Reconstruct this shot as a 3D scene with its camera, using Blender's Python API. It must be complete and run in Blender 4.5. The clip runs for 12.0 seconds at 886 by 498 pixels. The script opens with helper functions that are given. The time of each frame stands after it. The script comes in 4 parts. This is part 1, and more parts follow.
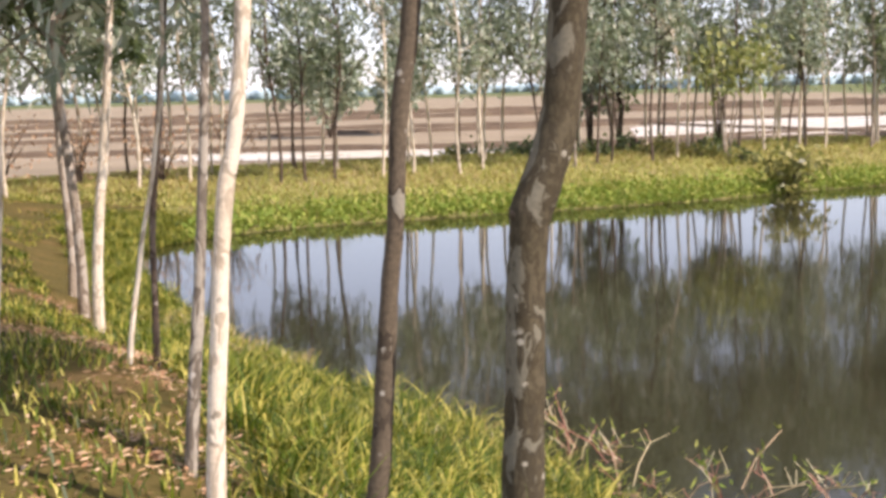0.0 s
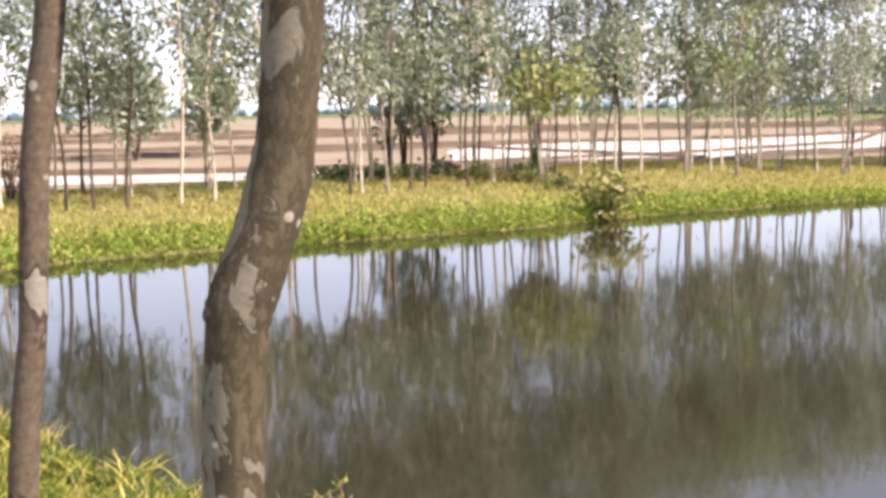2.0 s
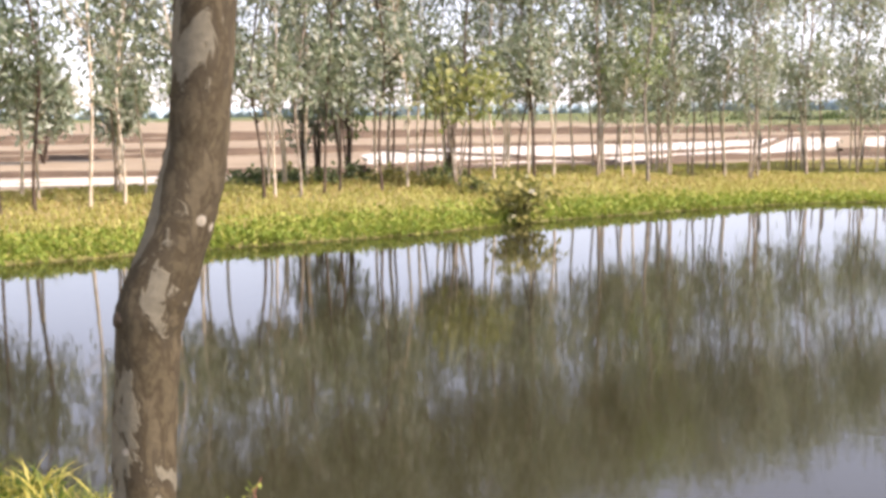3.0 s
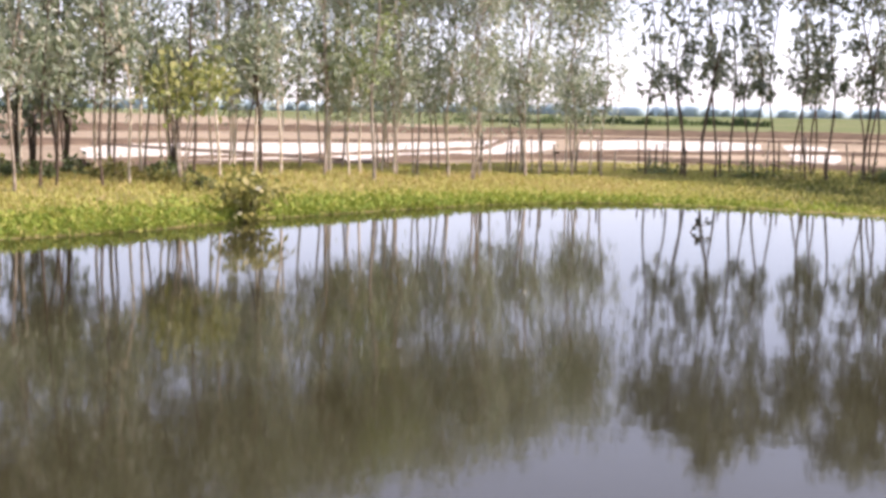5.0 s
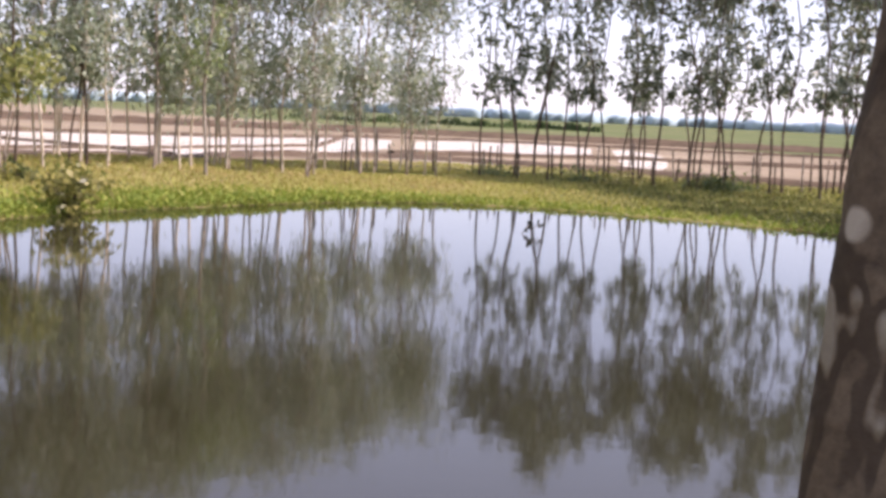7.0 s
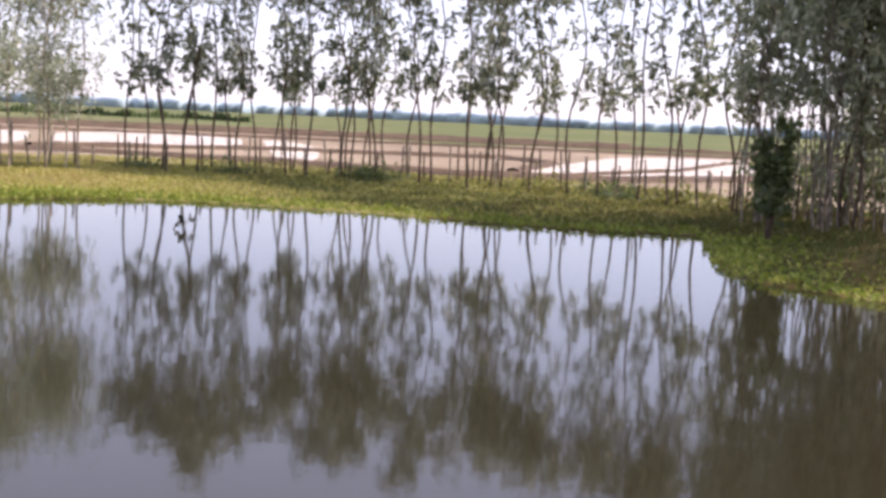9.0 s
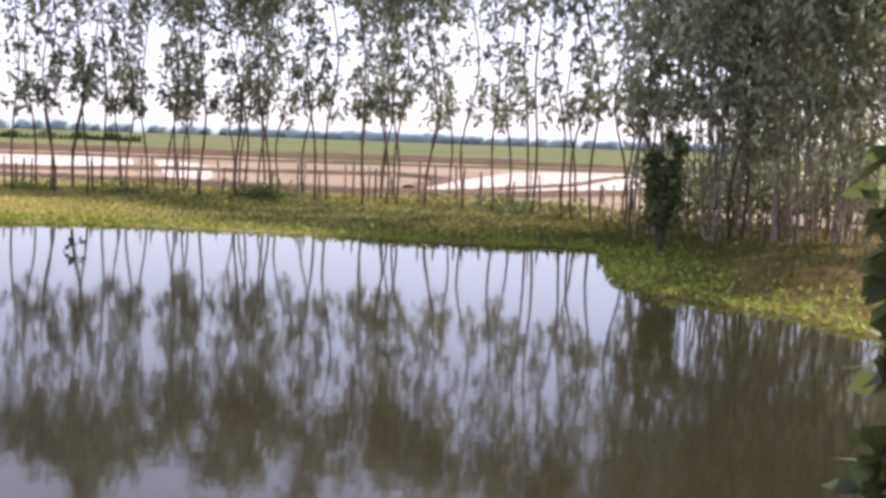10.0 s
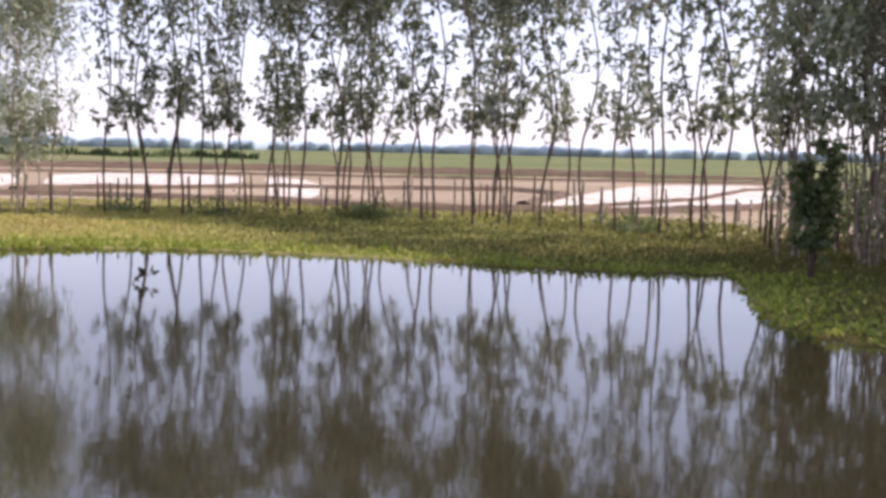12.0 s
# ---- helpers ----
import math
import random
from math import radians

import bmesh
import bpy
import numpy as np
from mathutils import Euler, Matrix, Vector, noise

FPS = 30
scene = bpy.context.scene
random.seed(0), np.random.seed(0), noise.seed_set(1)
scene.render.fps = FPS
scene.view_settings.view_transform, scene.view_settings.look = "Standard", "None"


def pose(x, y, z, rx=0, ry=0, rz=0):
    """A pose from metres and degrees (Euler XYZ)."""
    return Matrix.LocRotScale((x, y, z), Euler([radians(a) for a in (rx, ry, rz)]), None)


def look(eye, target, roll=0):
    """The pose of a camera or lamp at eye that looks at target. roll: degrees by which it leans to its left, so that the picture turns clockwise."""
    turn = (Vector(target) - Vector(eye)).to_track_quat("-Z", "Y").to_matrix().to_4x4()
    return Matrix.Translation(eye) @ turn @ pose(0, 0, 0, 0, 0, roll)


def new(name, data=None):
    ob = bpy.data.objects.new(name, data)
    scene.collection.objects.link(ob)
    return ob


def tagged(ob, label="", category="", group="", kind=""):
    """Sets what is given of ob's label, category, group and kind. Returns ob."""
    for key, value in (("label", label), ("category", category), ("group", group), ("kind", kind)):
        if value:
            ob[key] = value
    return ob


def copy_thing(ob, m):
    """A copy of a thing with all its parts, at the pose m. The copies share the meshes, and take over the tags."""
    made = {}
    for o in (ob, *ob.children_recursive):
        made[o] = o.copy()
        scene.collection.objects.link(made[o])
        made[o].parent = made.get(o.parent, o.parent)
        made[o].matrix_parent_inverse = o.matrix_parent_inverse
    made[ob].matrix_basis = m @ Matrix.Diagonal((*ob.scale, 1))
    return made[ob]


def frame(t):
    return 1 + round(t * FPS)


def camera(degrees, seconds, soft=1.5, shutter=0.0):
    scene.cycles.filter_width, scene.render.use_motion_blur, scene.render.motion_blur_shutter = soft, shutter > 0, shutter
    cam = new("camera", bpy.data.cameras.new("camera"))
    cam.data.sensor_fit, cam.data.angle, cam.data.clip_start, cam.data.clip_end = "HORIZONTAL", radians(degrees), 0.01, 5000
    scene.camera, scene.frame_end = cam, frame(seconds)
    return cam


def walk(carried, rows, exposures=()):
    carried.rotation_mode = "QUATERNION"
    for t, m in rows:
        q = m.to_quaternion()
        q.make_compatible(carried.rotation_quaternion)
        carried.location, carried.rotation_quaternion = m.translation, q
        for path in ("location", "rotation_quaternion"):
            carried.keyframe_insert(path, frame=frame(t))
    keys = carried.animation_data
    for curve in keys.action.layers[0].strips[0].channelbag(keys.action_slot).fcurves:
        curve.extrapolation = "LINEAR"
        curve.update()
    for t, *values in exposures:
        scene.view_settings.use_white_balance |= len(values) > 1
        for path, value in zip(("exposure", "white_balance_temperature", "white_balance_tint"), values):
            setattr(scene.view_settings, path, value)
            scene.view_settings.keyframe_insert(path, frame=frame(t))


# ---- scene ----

# ------------------------------------------------------------------ camera
cam = camera(38.6, 12.0, soft=3.5)
# seconds, x, y, z, tilt, lean, heading
PATH = [
    (0, -0.518, -1.516, 2.40, 82.89, -1.53, -6.15),
    (0.5, -0.342, -0.961, 2.40, 82.16, -1.75, -5.78),
    (1, -0.176, -0.491, 2.40, 82.42, -1.74, -6.83),
    (1.5, -0.042, -0.093, 2.40, 82.54, -1.30, -9.12),
    (2, 0.000, 0.000, 2.40, 83.69, -1.05, -14.31),
    (2.5, 0.000, 0.000, 2.40, 83.97, -0.97, -16.84),
    (3, 0.000, 0.000, 2.40, 83.80, -0.74, -18.21),
    (3.2, 0.000, 0.000, 2.40, 83.88, -0.48, -19.54),
    (4.8, 0.000, 0.000, 2.40, 83.45, 0.51, -29.49),
    (5, 0.000, 0.000, 2.40, 83.71, 0.84, -30.61),
    (5.5, 0.000, 0.000, 2.40, 84.08, 0.94, -32.81),
    (6, 0.020, 0.024, 2.40, 84.48, 0.83, -33.77),
    (6.5, 0.050, 0.060, 2.40, 84.38, 1.60, -35.72),
    (6.7, 0.064, 0.077, 2.40, 83.97, 2.17, -36.69),
    (8.3, 0.490, 0.590, 2.40, 85.16, 2.35, -47.03),
    (8.5, 0.500, 0.600, 2.40, 84.77, 2.75, -49.21),
    (9, 0.500, 0.600, 2.40, 84.13, 2.67, -53.88),
    (9.5, 0.500, 0.600, 2.40, 83.83, 2.73, -58.30),
    (10, 0.500, 0.600, 2.40, 85.09, 2.07, -58.53),
    (10.5, 0.500, 0.600, 2.40, 85.36, 2.40, -57.51),
    (11, 0.430, 0.560, 2.40, 85.57, 1.61, -54.77),
    (11.5, 0.480, 0.590, 2.40, 85.73, 1.36, -53.37),
    (12, 3.240, 2.231, 2.40, 85.55, 1.24, -53.13),
]
walk(cam, [(t, pose(x, y, z, tilt, 0, heading) @ pose(0, 0, 0, 0, 0, lean)) for t, x, y, z, tilt, lean, heading in PATH],
     exposures=[(0.0, 1.1, 6680, 22), (1.5, 1.42, 6740, 24), (3.0, 1.49, 6860, 25), (6.5, 1.18, 6560, 30), (8.5, 1.0, 6560, 31), (9.5, 1.18, 6580, 30), (12.0, 1.0, 6520, 30)])

# ------------------------------------------------------------------ light
SUN_FROM, SUN_UP = 128.0, 47.0
world = bpy.data.worlds.new("world")
scene.world = world
world.use_nodes = True
wn = world.node_tree.nodes
sky = wn.new("ShaderNodeTexSky")
sky.sky_type = "NISHITA"
sky.sun_disc = False
sky.sun_elevation, sky.sun_rotation = radians(SUN_UP), radians(SUN_FROM)
sky.air_density, sky.dust_density, sky.ozone_density = 1.15, 0.2, 1.5
wn["Background"].inputs["Strength"].default_value = 0.098
haze = wn.new("ShaderNodeMix")  # thin high cloud over the clear sky
haze.data_type = "RGBA"
haze.inputs[0].default_value = 0.64
haze.inputs[7].default_value = (5.25, 5.75, 6.5, 1)
world.node_tree.links.new(sky.outputs["Color"], haze.inputs[6])
cool = wn.new("ShaderNodeMix")  # moist air, a little blue
cool.data_type, cool.blend_type = "RGBA", "MULTIPLY"
cool.inputs[0].default_value = 1.0
cool.inputs[7].default_value = (0.955, 0.98, 1.045, 1)
world.node_tree.links.new(haze.outputs[2], cool.inputs[6])
world.node_tree.links.new(cool.outputs[2], wn["Background"].inputs["Color"])
sun = new("sun", bpy.data.lights.new("sun", "SUN"))
sun.data.energy, sun.data.angle, sun.data.color = 3.7, radians(0.6), (1.0, 0.95, 0.87)
a, e = radians(SUN_FROM), radians(SUN_UP)
toward = Vector((math.sin(a) * math.cos(e), math.cos(a) * math.cos(e), math.sin(e)))
sun.matrix_world = look(toward * 50, (0, 0, 0))


# ------------------------------------------------------------------ materials
def material(name, rough=0.8, spec=0.3):
    m = bpy.data.materials.new(name)
    m.use_nodes = True
    nt = m.node_tree
    b = nt.nodes["Principled BSDF"]
    b.inputs["Roughness"].default_value = rough
    b.inputs["Specular IOR Level"].default_value = spec
    return m, nt, b


def node(nt, kind, **inputs):
    n = nt.nodes.new(kind)
    for k, v in inputs.items():
        n.inputs[k.replace("_", " ")].default_value = v
    return n


def coords(nt, scale=(1, 1, 1)):
    g = nt.nodes.new("ShaderNodeTexCoord")
    mp = nt.nodes.new("ShaderNodeMapping")
    mp.inputs["Scale"].default_value = scale
    nt.links.new(g.outputs["Object"], mp.inputs["Vector"])
    return mp.outputs["Vector"]


def noise_tex(nt, vec, scale, detail=4.0, rough=0.6, distort=0.0):
    n = node(nt, "ShaderNodeTexNoise", Scale=scale, Detail=detail, Roughness=rough, Distortion=distort)
    nt.links.new(vec, n.inputs["Vector"])
    return n.outputs["Fac"]


def ramp(nt, fac, stops):
    r = nt.nodes.new("ShaderNodeValToRGB")
    el = r.color_ramp.elements
    while len(el) < len(stops):
        el.new(0.5)
    for x, (p, c) in zip(el, stops):
        x.position, x.color = p, (*c, 1)
    nt.links.new(fac, r.inputs["Fac"])
    return r.outputs["Color"]


def mixed(nt, fac, a, b, mode="MIX"):
    m = nt.nodes.new("ShaderNodeMix")
    m.data_type, m.blend_type = "RGBA", mode
    for sock, v in ((m.inputs[0], fac), (m.inputs[6], a), (m.inputs[7], b)):
        if isinstance(v, (int, float)):
            sock.default_value = v
        elif isinstance(v, tuple):
            sock.default_value = (*v, 1)
        else:
            nt.links.new(v, sock)
    return m.outputs[2]


def bump(nt, b, height, strength, dist):
    n = node(nt, "ShaderNodeBump", Strength=strength, Distance=dist)
    nt.links.new(height, n.inputs["Height"])
    nt.links.new(n.outputs["Normal"], b.inputs["Normal"])


def leaf_material(name, stops, through_light=0.35, rough=0.45, tint=(0.25, 0.32, 0.08)):
    m, nt, b = material(name, rough, 0.35)
    g = nt.nodes.new("ShaderNodeNewGeometry")
    o = nt.nodes.new("ShaderNodeObjectInfo")
    add = nt.nodes.new("ShaderNodeMath")
    add.operation = "MULTIPLY_ADD"
    nt.links.new(o.outputs["Random"], add.inputs[0])
    add.inputs[1].default_value = 0.25
    nt.links.new(g.outputs["Random Per Island"], add.inputs[2])
    col = ramp(nt, add.outputs[0], stops)
    nt.links.new(col, b.inputs["Base Color"])
    tr = nt.nodes.new("ShaderNodeBsdfTranslucent")
    nt.links.new(mixed(nt, 0.5, col, tint), tr.inputs["Color"])
    mx = nt.nodes.new("ShaderNodeMixShader")
    mx.inputs[0].default_value = through_light
    nt.links.new(b.outputs[0], mx.inputs[1])
    nt.links.new(tr.outputs[0], mx.inputs[2])
    nt.links.new(mx.outputs[0], nt.nodes["Material Output"].inputs["Surface"])
    return m


def bark_material(name, base, patch, dark, spots, amount=0.5, side=None):
    m, nt, b = material(name, 0.85, 0.2)
    v = coords(nt)
    vs = coords(nt, (1, 1, 0.45))
    big = noise_tex(nt, vs, 9.0, 3.0, 0.55, 0.6)
    fine = noise_tex(nt, v, 60.0, 5.0, 0.7)
    c = ramp(nt, fine, [(0.25, dark), (0.7, base)])
    if side:  # pale patches gather mostly on one side
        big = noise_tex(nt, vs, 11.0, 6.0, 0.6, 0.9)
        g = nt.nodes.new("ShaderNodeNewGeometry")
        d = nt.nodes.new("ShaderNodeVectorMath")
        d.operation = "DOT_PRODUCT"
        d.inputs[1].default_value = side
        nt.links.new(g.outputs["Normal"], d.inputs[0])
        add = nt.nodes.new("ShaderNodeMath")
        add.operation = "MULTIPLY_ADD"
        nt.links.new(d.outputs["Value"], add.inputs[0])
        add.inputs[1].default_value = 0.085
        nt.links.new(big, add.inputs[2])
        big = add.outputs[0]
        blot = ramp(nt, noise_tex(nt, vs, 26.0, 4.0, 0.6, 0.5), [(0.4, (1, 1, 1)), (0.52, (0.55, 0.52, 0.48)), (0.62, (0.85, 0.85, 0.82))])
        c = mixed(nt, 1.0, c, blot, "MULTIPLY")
    edge = ramp(nt, big, [(amount - 0.012, (0, 0, 0)), (amount + 0.012, (1, 1, 1))])
    c = mixed(nt, edge, c, ramp(nt, fine, [(0.2, tuple(k * 0.6 for k in patch)), (0.75, patch)]))
    rim = ramp(nt, big, [(amount - 0.075, (0, 0, 0)), (amount - 0.06, (0.75, 0.75, 0.75)), (amount - 0.016, (0.75, 0.75, 0.75)), (amount - 0.01, (0, 0, 0))])
    c = mixed(nt, rim, c, tuple(k * 0.8 for k in dark))
    vor = node(nt, "ShaderNodeTexVoronoi", Scale=17.0, Randomness=1.0)
    nt.links.new(v, vor.inputs["Vector"])
    sp = ramp(nt, vor.outputs["Distance"], [(0.17, (1, 1, 1)), (0.24, (0, 0, 0))])
    many = ramp(nt, noise_tex(nt, v, 5.0, 2.0), [(0.5, (0, 0, 0)), (0.56, (1, 1, 1))])
    c = mixed(nt, mixed(nt, 1.0, sp, many, "MULTIPLY"), c, spots)
    nt.links.new(c, b.inputs["Base Color"])
    bump(nt, b, mixed(nt, 0.5, fine, edge), 0.5, 0.01)
    return m


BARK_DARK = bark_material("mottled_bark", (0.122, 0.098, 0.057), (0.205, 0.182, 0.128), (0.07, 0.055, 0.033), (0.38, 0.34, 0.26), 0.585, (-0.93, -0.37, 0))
BARK_SLIM = bark_material("dark_mottled_bark", (0.15, 0.115, 0.075), (0.3, 0.265, 0.2), (0.055, 0.04, 0.027), (0.38, 0.34, 0.27), 0.62)
BARK_PALE = bark_material("pale_bark", (0.73, 0.61, 0.45), (0.8, 0.69, 0.53), (0.48, 0.38, 0.27), (0.3, 0.25, 0.18), 0.5)
BARK_FAR = bark_material("tan_bark", (0.36, 0.29, 0.21), (0.5, 0.42, 0.33), (0.2, 0.15, 0.11), (0.22, 0.18, 0.13), 0.5)
BARK_GREY = bark_material("grey_bark", (0.3, 0.25, 0.19), (0.44, 0.38, 0.3), (0.14, 0.11, 0.08), (0.5, 0.45, 0.38), 0.52)
BARK_BROWN = bark_material("brown_bark", (0.13, 0.092, 0.065), (0.2, 0.15, 0.11), (0.065, 0.045, 0.033), (0.3, 0.25, 0.2), 0.55)

LEAF_EUC = leaf_material("eucalyptus_leaf", [(0.0, (0.075, 0.105, 0.055)), (0.4, (0.17, 0.21, 0.135)), (0.75, (0.31, 0.35, 0.26)), (1.0, (0.45, 0.45, 0.34))], 0.43, 0.38, (0.3, 0.36, 0.16))
# eucalyptus leaf lightened by a third, sunlit highlights put into the colour
LEAF_SUNLIT = leaf_material("sunlit_eucalyptus_leaf", [(0.0, (0.11, 0.15, 0.08)), (0.4, (0.23, 0.28, 0.18)), (0.75, (0.39, 0.43, 0.32)), (1.0, (0.55, 0.55, 0.43))], 0.43, 0.38, (0.34, 0.4, 0.2))
LEAF_GROVE = leaf_material("grove_leaf", [(0.0, (0.06, 0.08, 0.04)), (0.35, (0.2, 0.24, 0.14)), (0.75, (0.42, 0.45, 0.31)), (1.0, (0.6, 0.58, 0.42))], 0.45, 0.36, (0.34, 0.38, 0.2))
# tuft leaves darkened to stand as silhouettes against the bright sky
LEAF_TUFT = leaf_material("tufted_eucalyptus_leaf", [(0.0, (0.05, 0.07, 0.045)), (0.45, (0.13, 0.155, 0.105)), (0.8, (0.25, 0.27, 0.2)), (1.0, (0.42, 0.42, 0.32))], 0.36, 0.38, (0.24, 0.29, 0.13))
LEAF_DARK = leaf_material("dark_leaf", [(0.0, (0.04, 0.06, 0.028)), (0.6, (0.085, 0.115, 0.05)), (1.0, (0.16, 0.19, 0.085))], 0.38, 0.55)
LEAF_GREEN = leaf_material("hanging_green_leaf", [(0.0, (0.1, 0.15, 0.05)), (0.5, (0.2, 0.26, 0.095)), (1.0, (0.36, 0.41, 0.19))], 0.43)
LEAF_YELLOW = leaf_material("yellow_green_leaf", [(0.0, (0.12, 0.14, 0.045)), (0.5, (0.24, 0.26, 0.085)), (1.0, (0.4, 0.38, 0.14))], 0.4)
GRASS_FAR = leaf_material("bank_grass", [(0.0, (0.27, 0.28, 0.065)), (0.5, (0.38, 0.38, 0.095)), (0.85, (0.46, 0.43, 0.125)), (1.0, (0.5, 0.44, 0.15))], 0.35, 0.6, (0.35, 0.36, 0.06))
# green kept dark to include shade from the near trees
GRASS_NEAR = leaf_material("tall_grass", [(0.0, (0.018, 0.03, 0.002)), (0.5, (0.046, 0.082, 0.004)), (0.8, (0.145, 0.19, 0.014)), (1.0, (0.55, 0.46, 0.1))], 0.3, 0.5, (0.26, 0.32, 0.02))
GRASS_DRY = leaf_material("dry_grass", [(0.0, (0.3, 0.2, 0.08)), (0.6, (0.45, 0.33, 0.16)), (1.0, (0.6, 0.5, 0.3))], 0.3, 0.6, (0.4, 0.3, 0.1))
# bank grass with the shade of the eastern trees put into its colour
GRASS_SHADE = leaf_material("shade_dark_grass", [(0.0, (0.06, 0.08, 0.018)), (0.5, (0.09, 0.112, 0.026)), (0.9, (0.135, 0.145, 0.036)), (1.0, (0.19, 0.165, 0.06))], 0.3, 0.8, (0.18, 0.22, 0.045))
LEAF_OLIVE = leaf_material("olive_leaf", [(0.0, (0.1, 0.1, 0.03)), (0.5, (0.24, 0.22, 0.06)), (1.0, (0.4, 0.34, 0.11))], 0.4)
# near-black colour gives the twig leaves their silhouette look
TWIG_SILHOUETTE = leaf_material("twig_silhouette_leaf", [(0.0, (0.015, 0.018, 0.012)), (1.0, (0.04, 0.045, 0.03))], 0.1, 0.4, (0.04, 0.05, 0.03))
GRASS_TAN = leaf_material("bleached_grass", [(0.0, (0.34, 0.26, 0.08)), (0.6, (0.43, 0.33, 0.12)), (1.0, (0.5, 0.39, 0.17))], 0.3, 0.6, (0.4, 0.32, 0.1))
FRINGE = leaf_material("water_weed_leaf", [(0.0, (0.1, 0.15, 0.02)), (0.5, (0.2, 0.27, 0.04)), (0.9, (0.31, 0.34, 0.06)), (1.0, (0.42, 0.39, 0.11))], 0.35, 0.75, (0.35, 0.42, 0.06))
LITTER = leaf_material("fallen_leaf", [(0.0, (0.2, 0.09, 0.04)), (0.5, (0.4, 0.21, 0.105)), (1.0, (0.6, 0.41, 0.25))], 0.1, 0.7, (0.3, 0.18, 0.1))
RED_STEM = leaf_material("red_stem", [(0.0, (0.3, 0.1, 0.08)), (0.5, (0.42, 0.2, 0.14)), (0.8, (0.52, 0.42, 0.24)), (1.0, (0.62, 0.56, 0.36))], 0.1, 0.6, (0.3, 0.15, 0.08))


def ground_material(name, stops, scale, fine_scale, fleck):
    m, nt, b = material(name, 0.95, 0.1)
    v = coords(nt)
    big = noise_tex(nt, v, scale, 5.0, 0.65)
    fine = noise_tex(nt, v, fine_scale, 5.0, 0.7)
    c = mixed(nt, ramp(nt, fine, [(0.35, (0, 0, 0)), (0.75, (0.6, 0.6, 0.6))]), ramp(nt, big, stops), fleck)
    nt.links.new(c, b.inputs["Base Color"])
    bump(nt, b, fine, 0.6, 0.04)
    return m


BANK = ground_material("bank_turf", [(0.3, (0.1, 0.1, 0.03)), (0.5, (0.17, 0.16, 0.05)), (0.7, (0.25, 0.19, 0.09))], 0.6, 14.0, (0.24, 0.2, 0.09))
# worn turf, darkened further to hold the tree shade on the near bank
NEAR_TURF = ground_material("worn_turf_in_shade", [(0.34, (0.045, 0.045, 0.01)), (0.54, (0.085, 0.067, 0.018)), (0.7, (0.17, 0.105, 0.042))], 1.1, 22.0, (0.17, 0.115, 0.045))
SOIL = ground_material("field_soil", [(0.3, (0.165, 0.13, 0.085)), (0.5, (0.24, 0.188, 0.125)), (0.7, (0.33, 0.265, 0.18))], 0.12, 2.5, (0.22, 0.17, 0.11))
CROP = ground_material("green_crop", [(0.3, (0.06, 0.085, 0.026)), (0.5, (0.1, 0.12, 0.04)), (0.7, (0.2, 0.165, 0.085))], 0.03, 0.5, (0.1, 0.115, 0.045))
BUND = ground_material("bund_earth", [(0.3, (0.07, 0.05, 0.035)), (0.6, (0.13, 0.09, 0.06)), (0.8, (0.14, 0.125, 0.06))], 0.8, 6.0, (0.1, 0.075, 0.05))


def water_material(name, mud, rough, ripple, size, shallow=0.0):
    m, nt, b = material(name, rough, 0.5)
    b.inputs["IOR"].default_value = 1.33
    v = coords(nt)
    c = ramp(nt, noise_tex(nt, v, 0.15, 3.0), [(0.3, mud), (0.7, tuple(k * 1.25 for k in mud))])
    nt.links.new(c, b.inputs["Base Color"])
    bump(nt, b, noise_tex(nt, v, size, 2.0, 0.5), ripple, 0.02)
    if shallow:  # mud breaking through in places
        wet = ramp(nt, noise_tex(nt, v, 0.35, 5.0, 0.7, 0.4), [(0.6 - shallow, (rough,) * 3), (0.66, (0.7,) * 3)])
        nt.links.new(wet, b.inputs["Roughness"])
        nt.links.new(mixed(nt, ramp(nt, noise_tex(nt, v, 0.35, 5.0, 0.7, 0.4), [(0.56, (0, 0, 0)), (0.66, (1, 1, 1))]), c, tuple(k * 0.65 for k in mud)), b.inputs["Base Color"])
    return m


POND = water_material("pond_water", (0.02, 0.018, 0.009), 0.05, 0.05, 3.0)
PADDY = water_material("paddy_water", (0.42, 0.36, 0.27), 0.22, 0.08, 2.0, 0.2)
PADDY.node_tree.nodes["Principled BSDF"].inputs["Specular IOR Level"].default_value = 0.32


# ------------------------------------------------------------------ mesh helpers
def part(name, bm, mat, parent=None, label=""):
    me = bpy.data.meshes.new(name)
    bm.to_mesh(me)
    bm.free()
    me.materials.append(mat)
    ob = new(name, me)
    if parent is not None:
        ob.parent = parent
    return tagged(ob, label)


def mesh_object(name, verts, faces, mat, parent=None, label="", smooth=False):
    me = bpy.data.meshes.new(name)
    me.from_pydata(verts if isinstance(verts, list) else verts.tolist(), [], faces if isinstance(faces, list) else faces.tolist())
    for k in (mat if isinstance(mat, list) else [mat]):
        me.materials.append(k)
    if smooth:
        me.polygons.foreach_set("use_smooth", [True] * len(me.polygons))
    ob = new(name, me)
    if parent is not None:
        ob.parent = parent
    return tagged(ob, label)


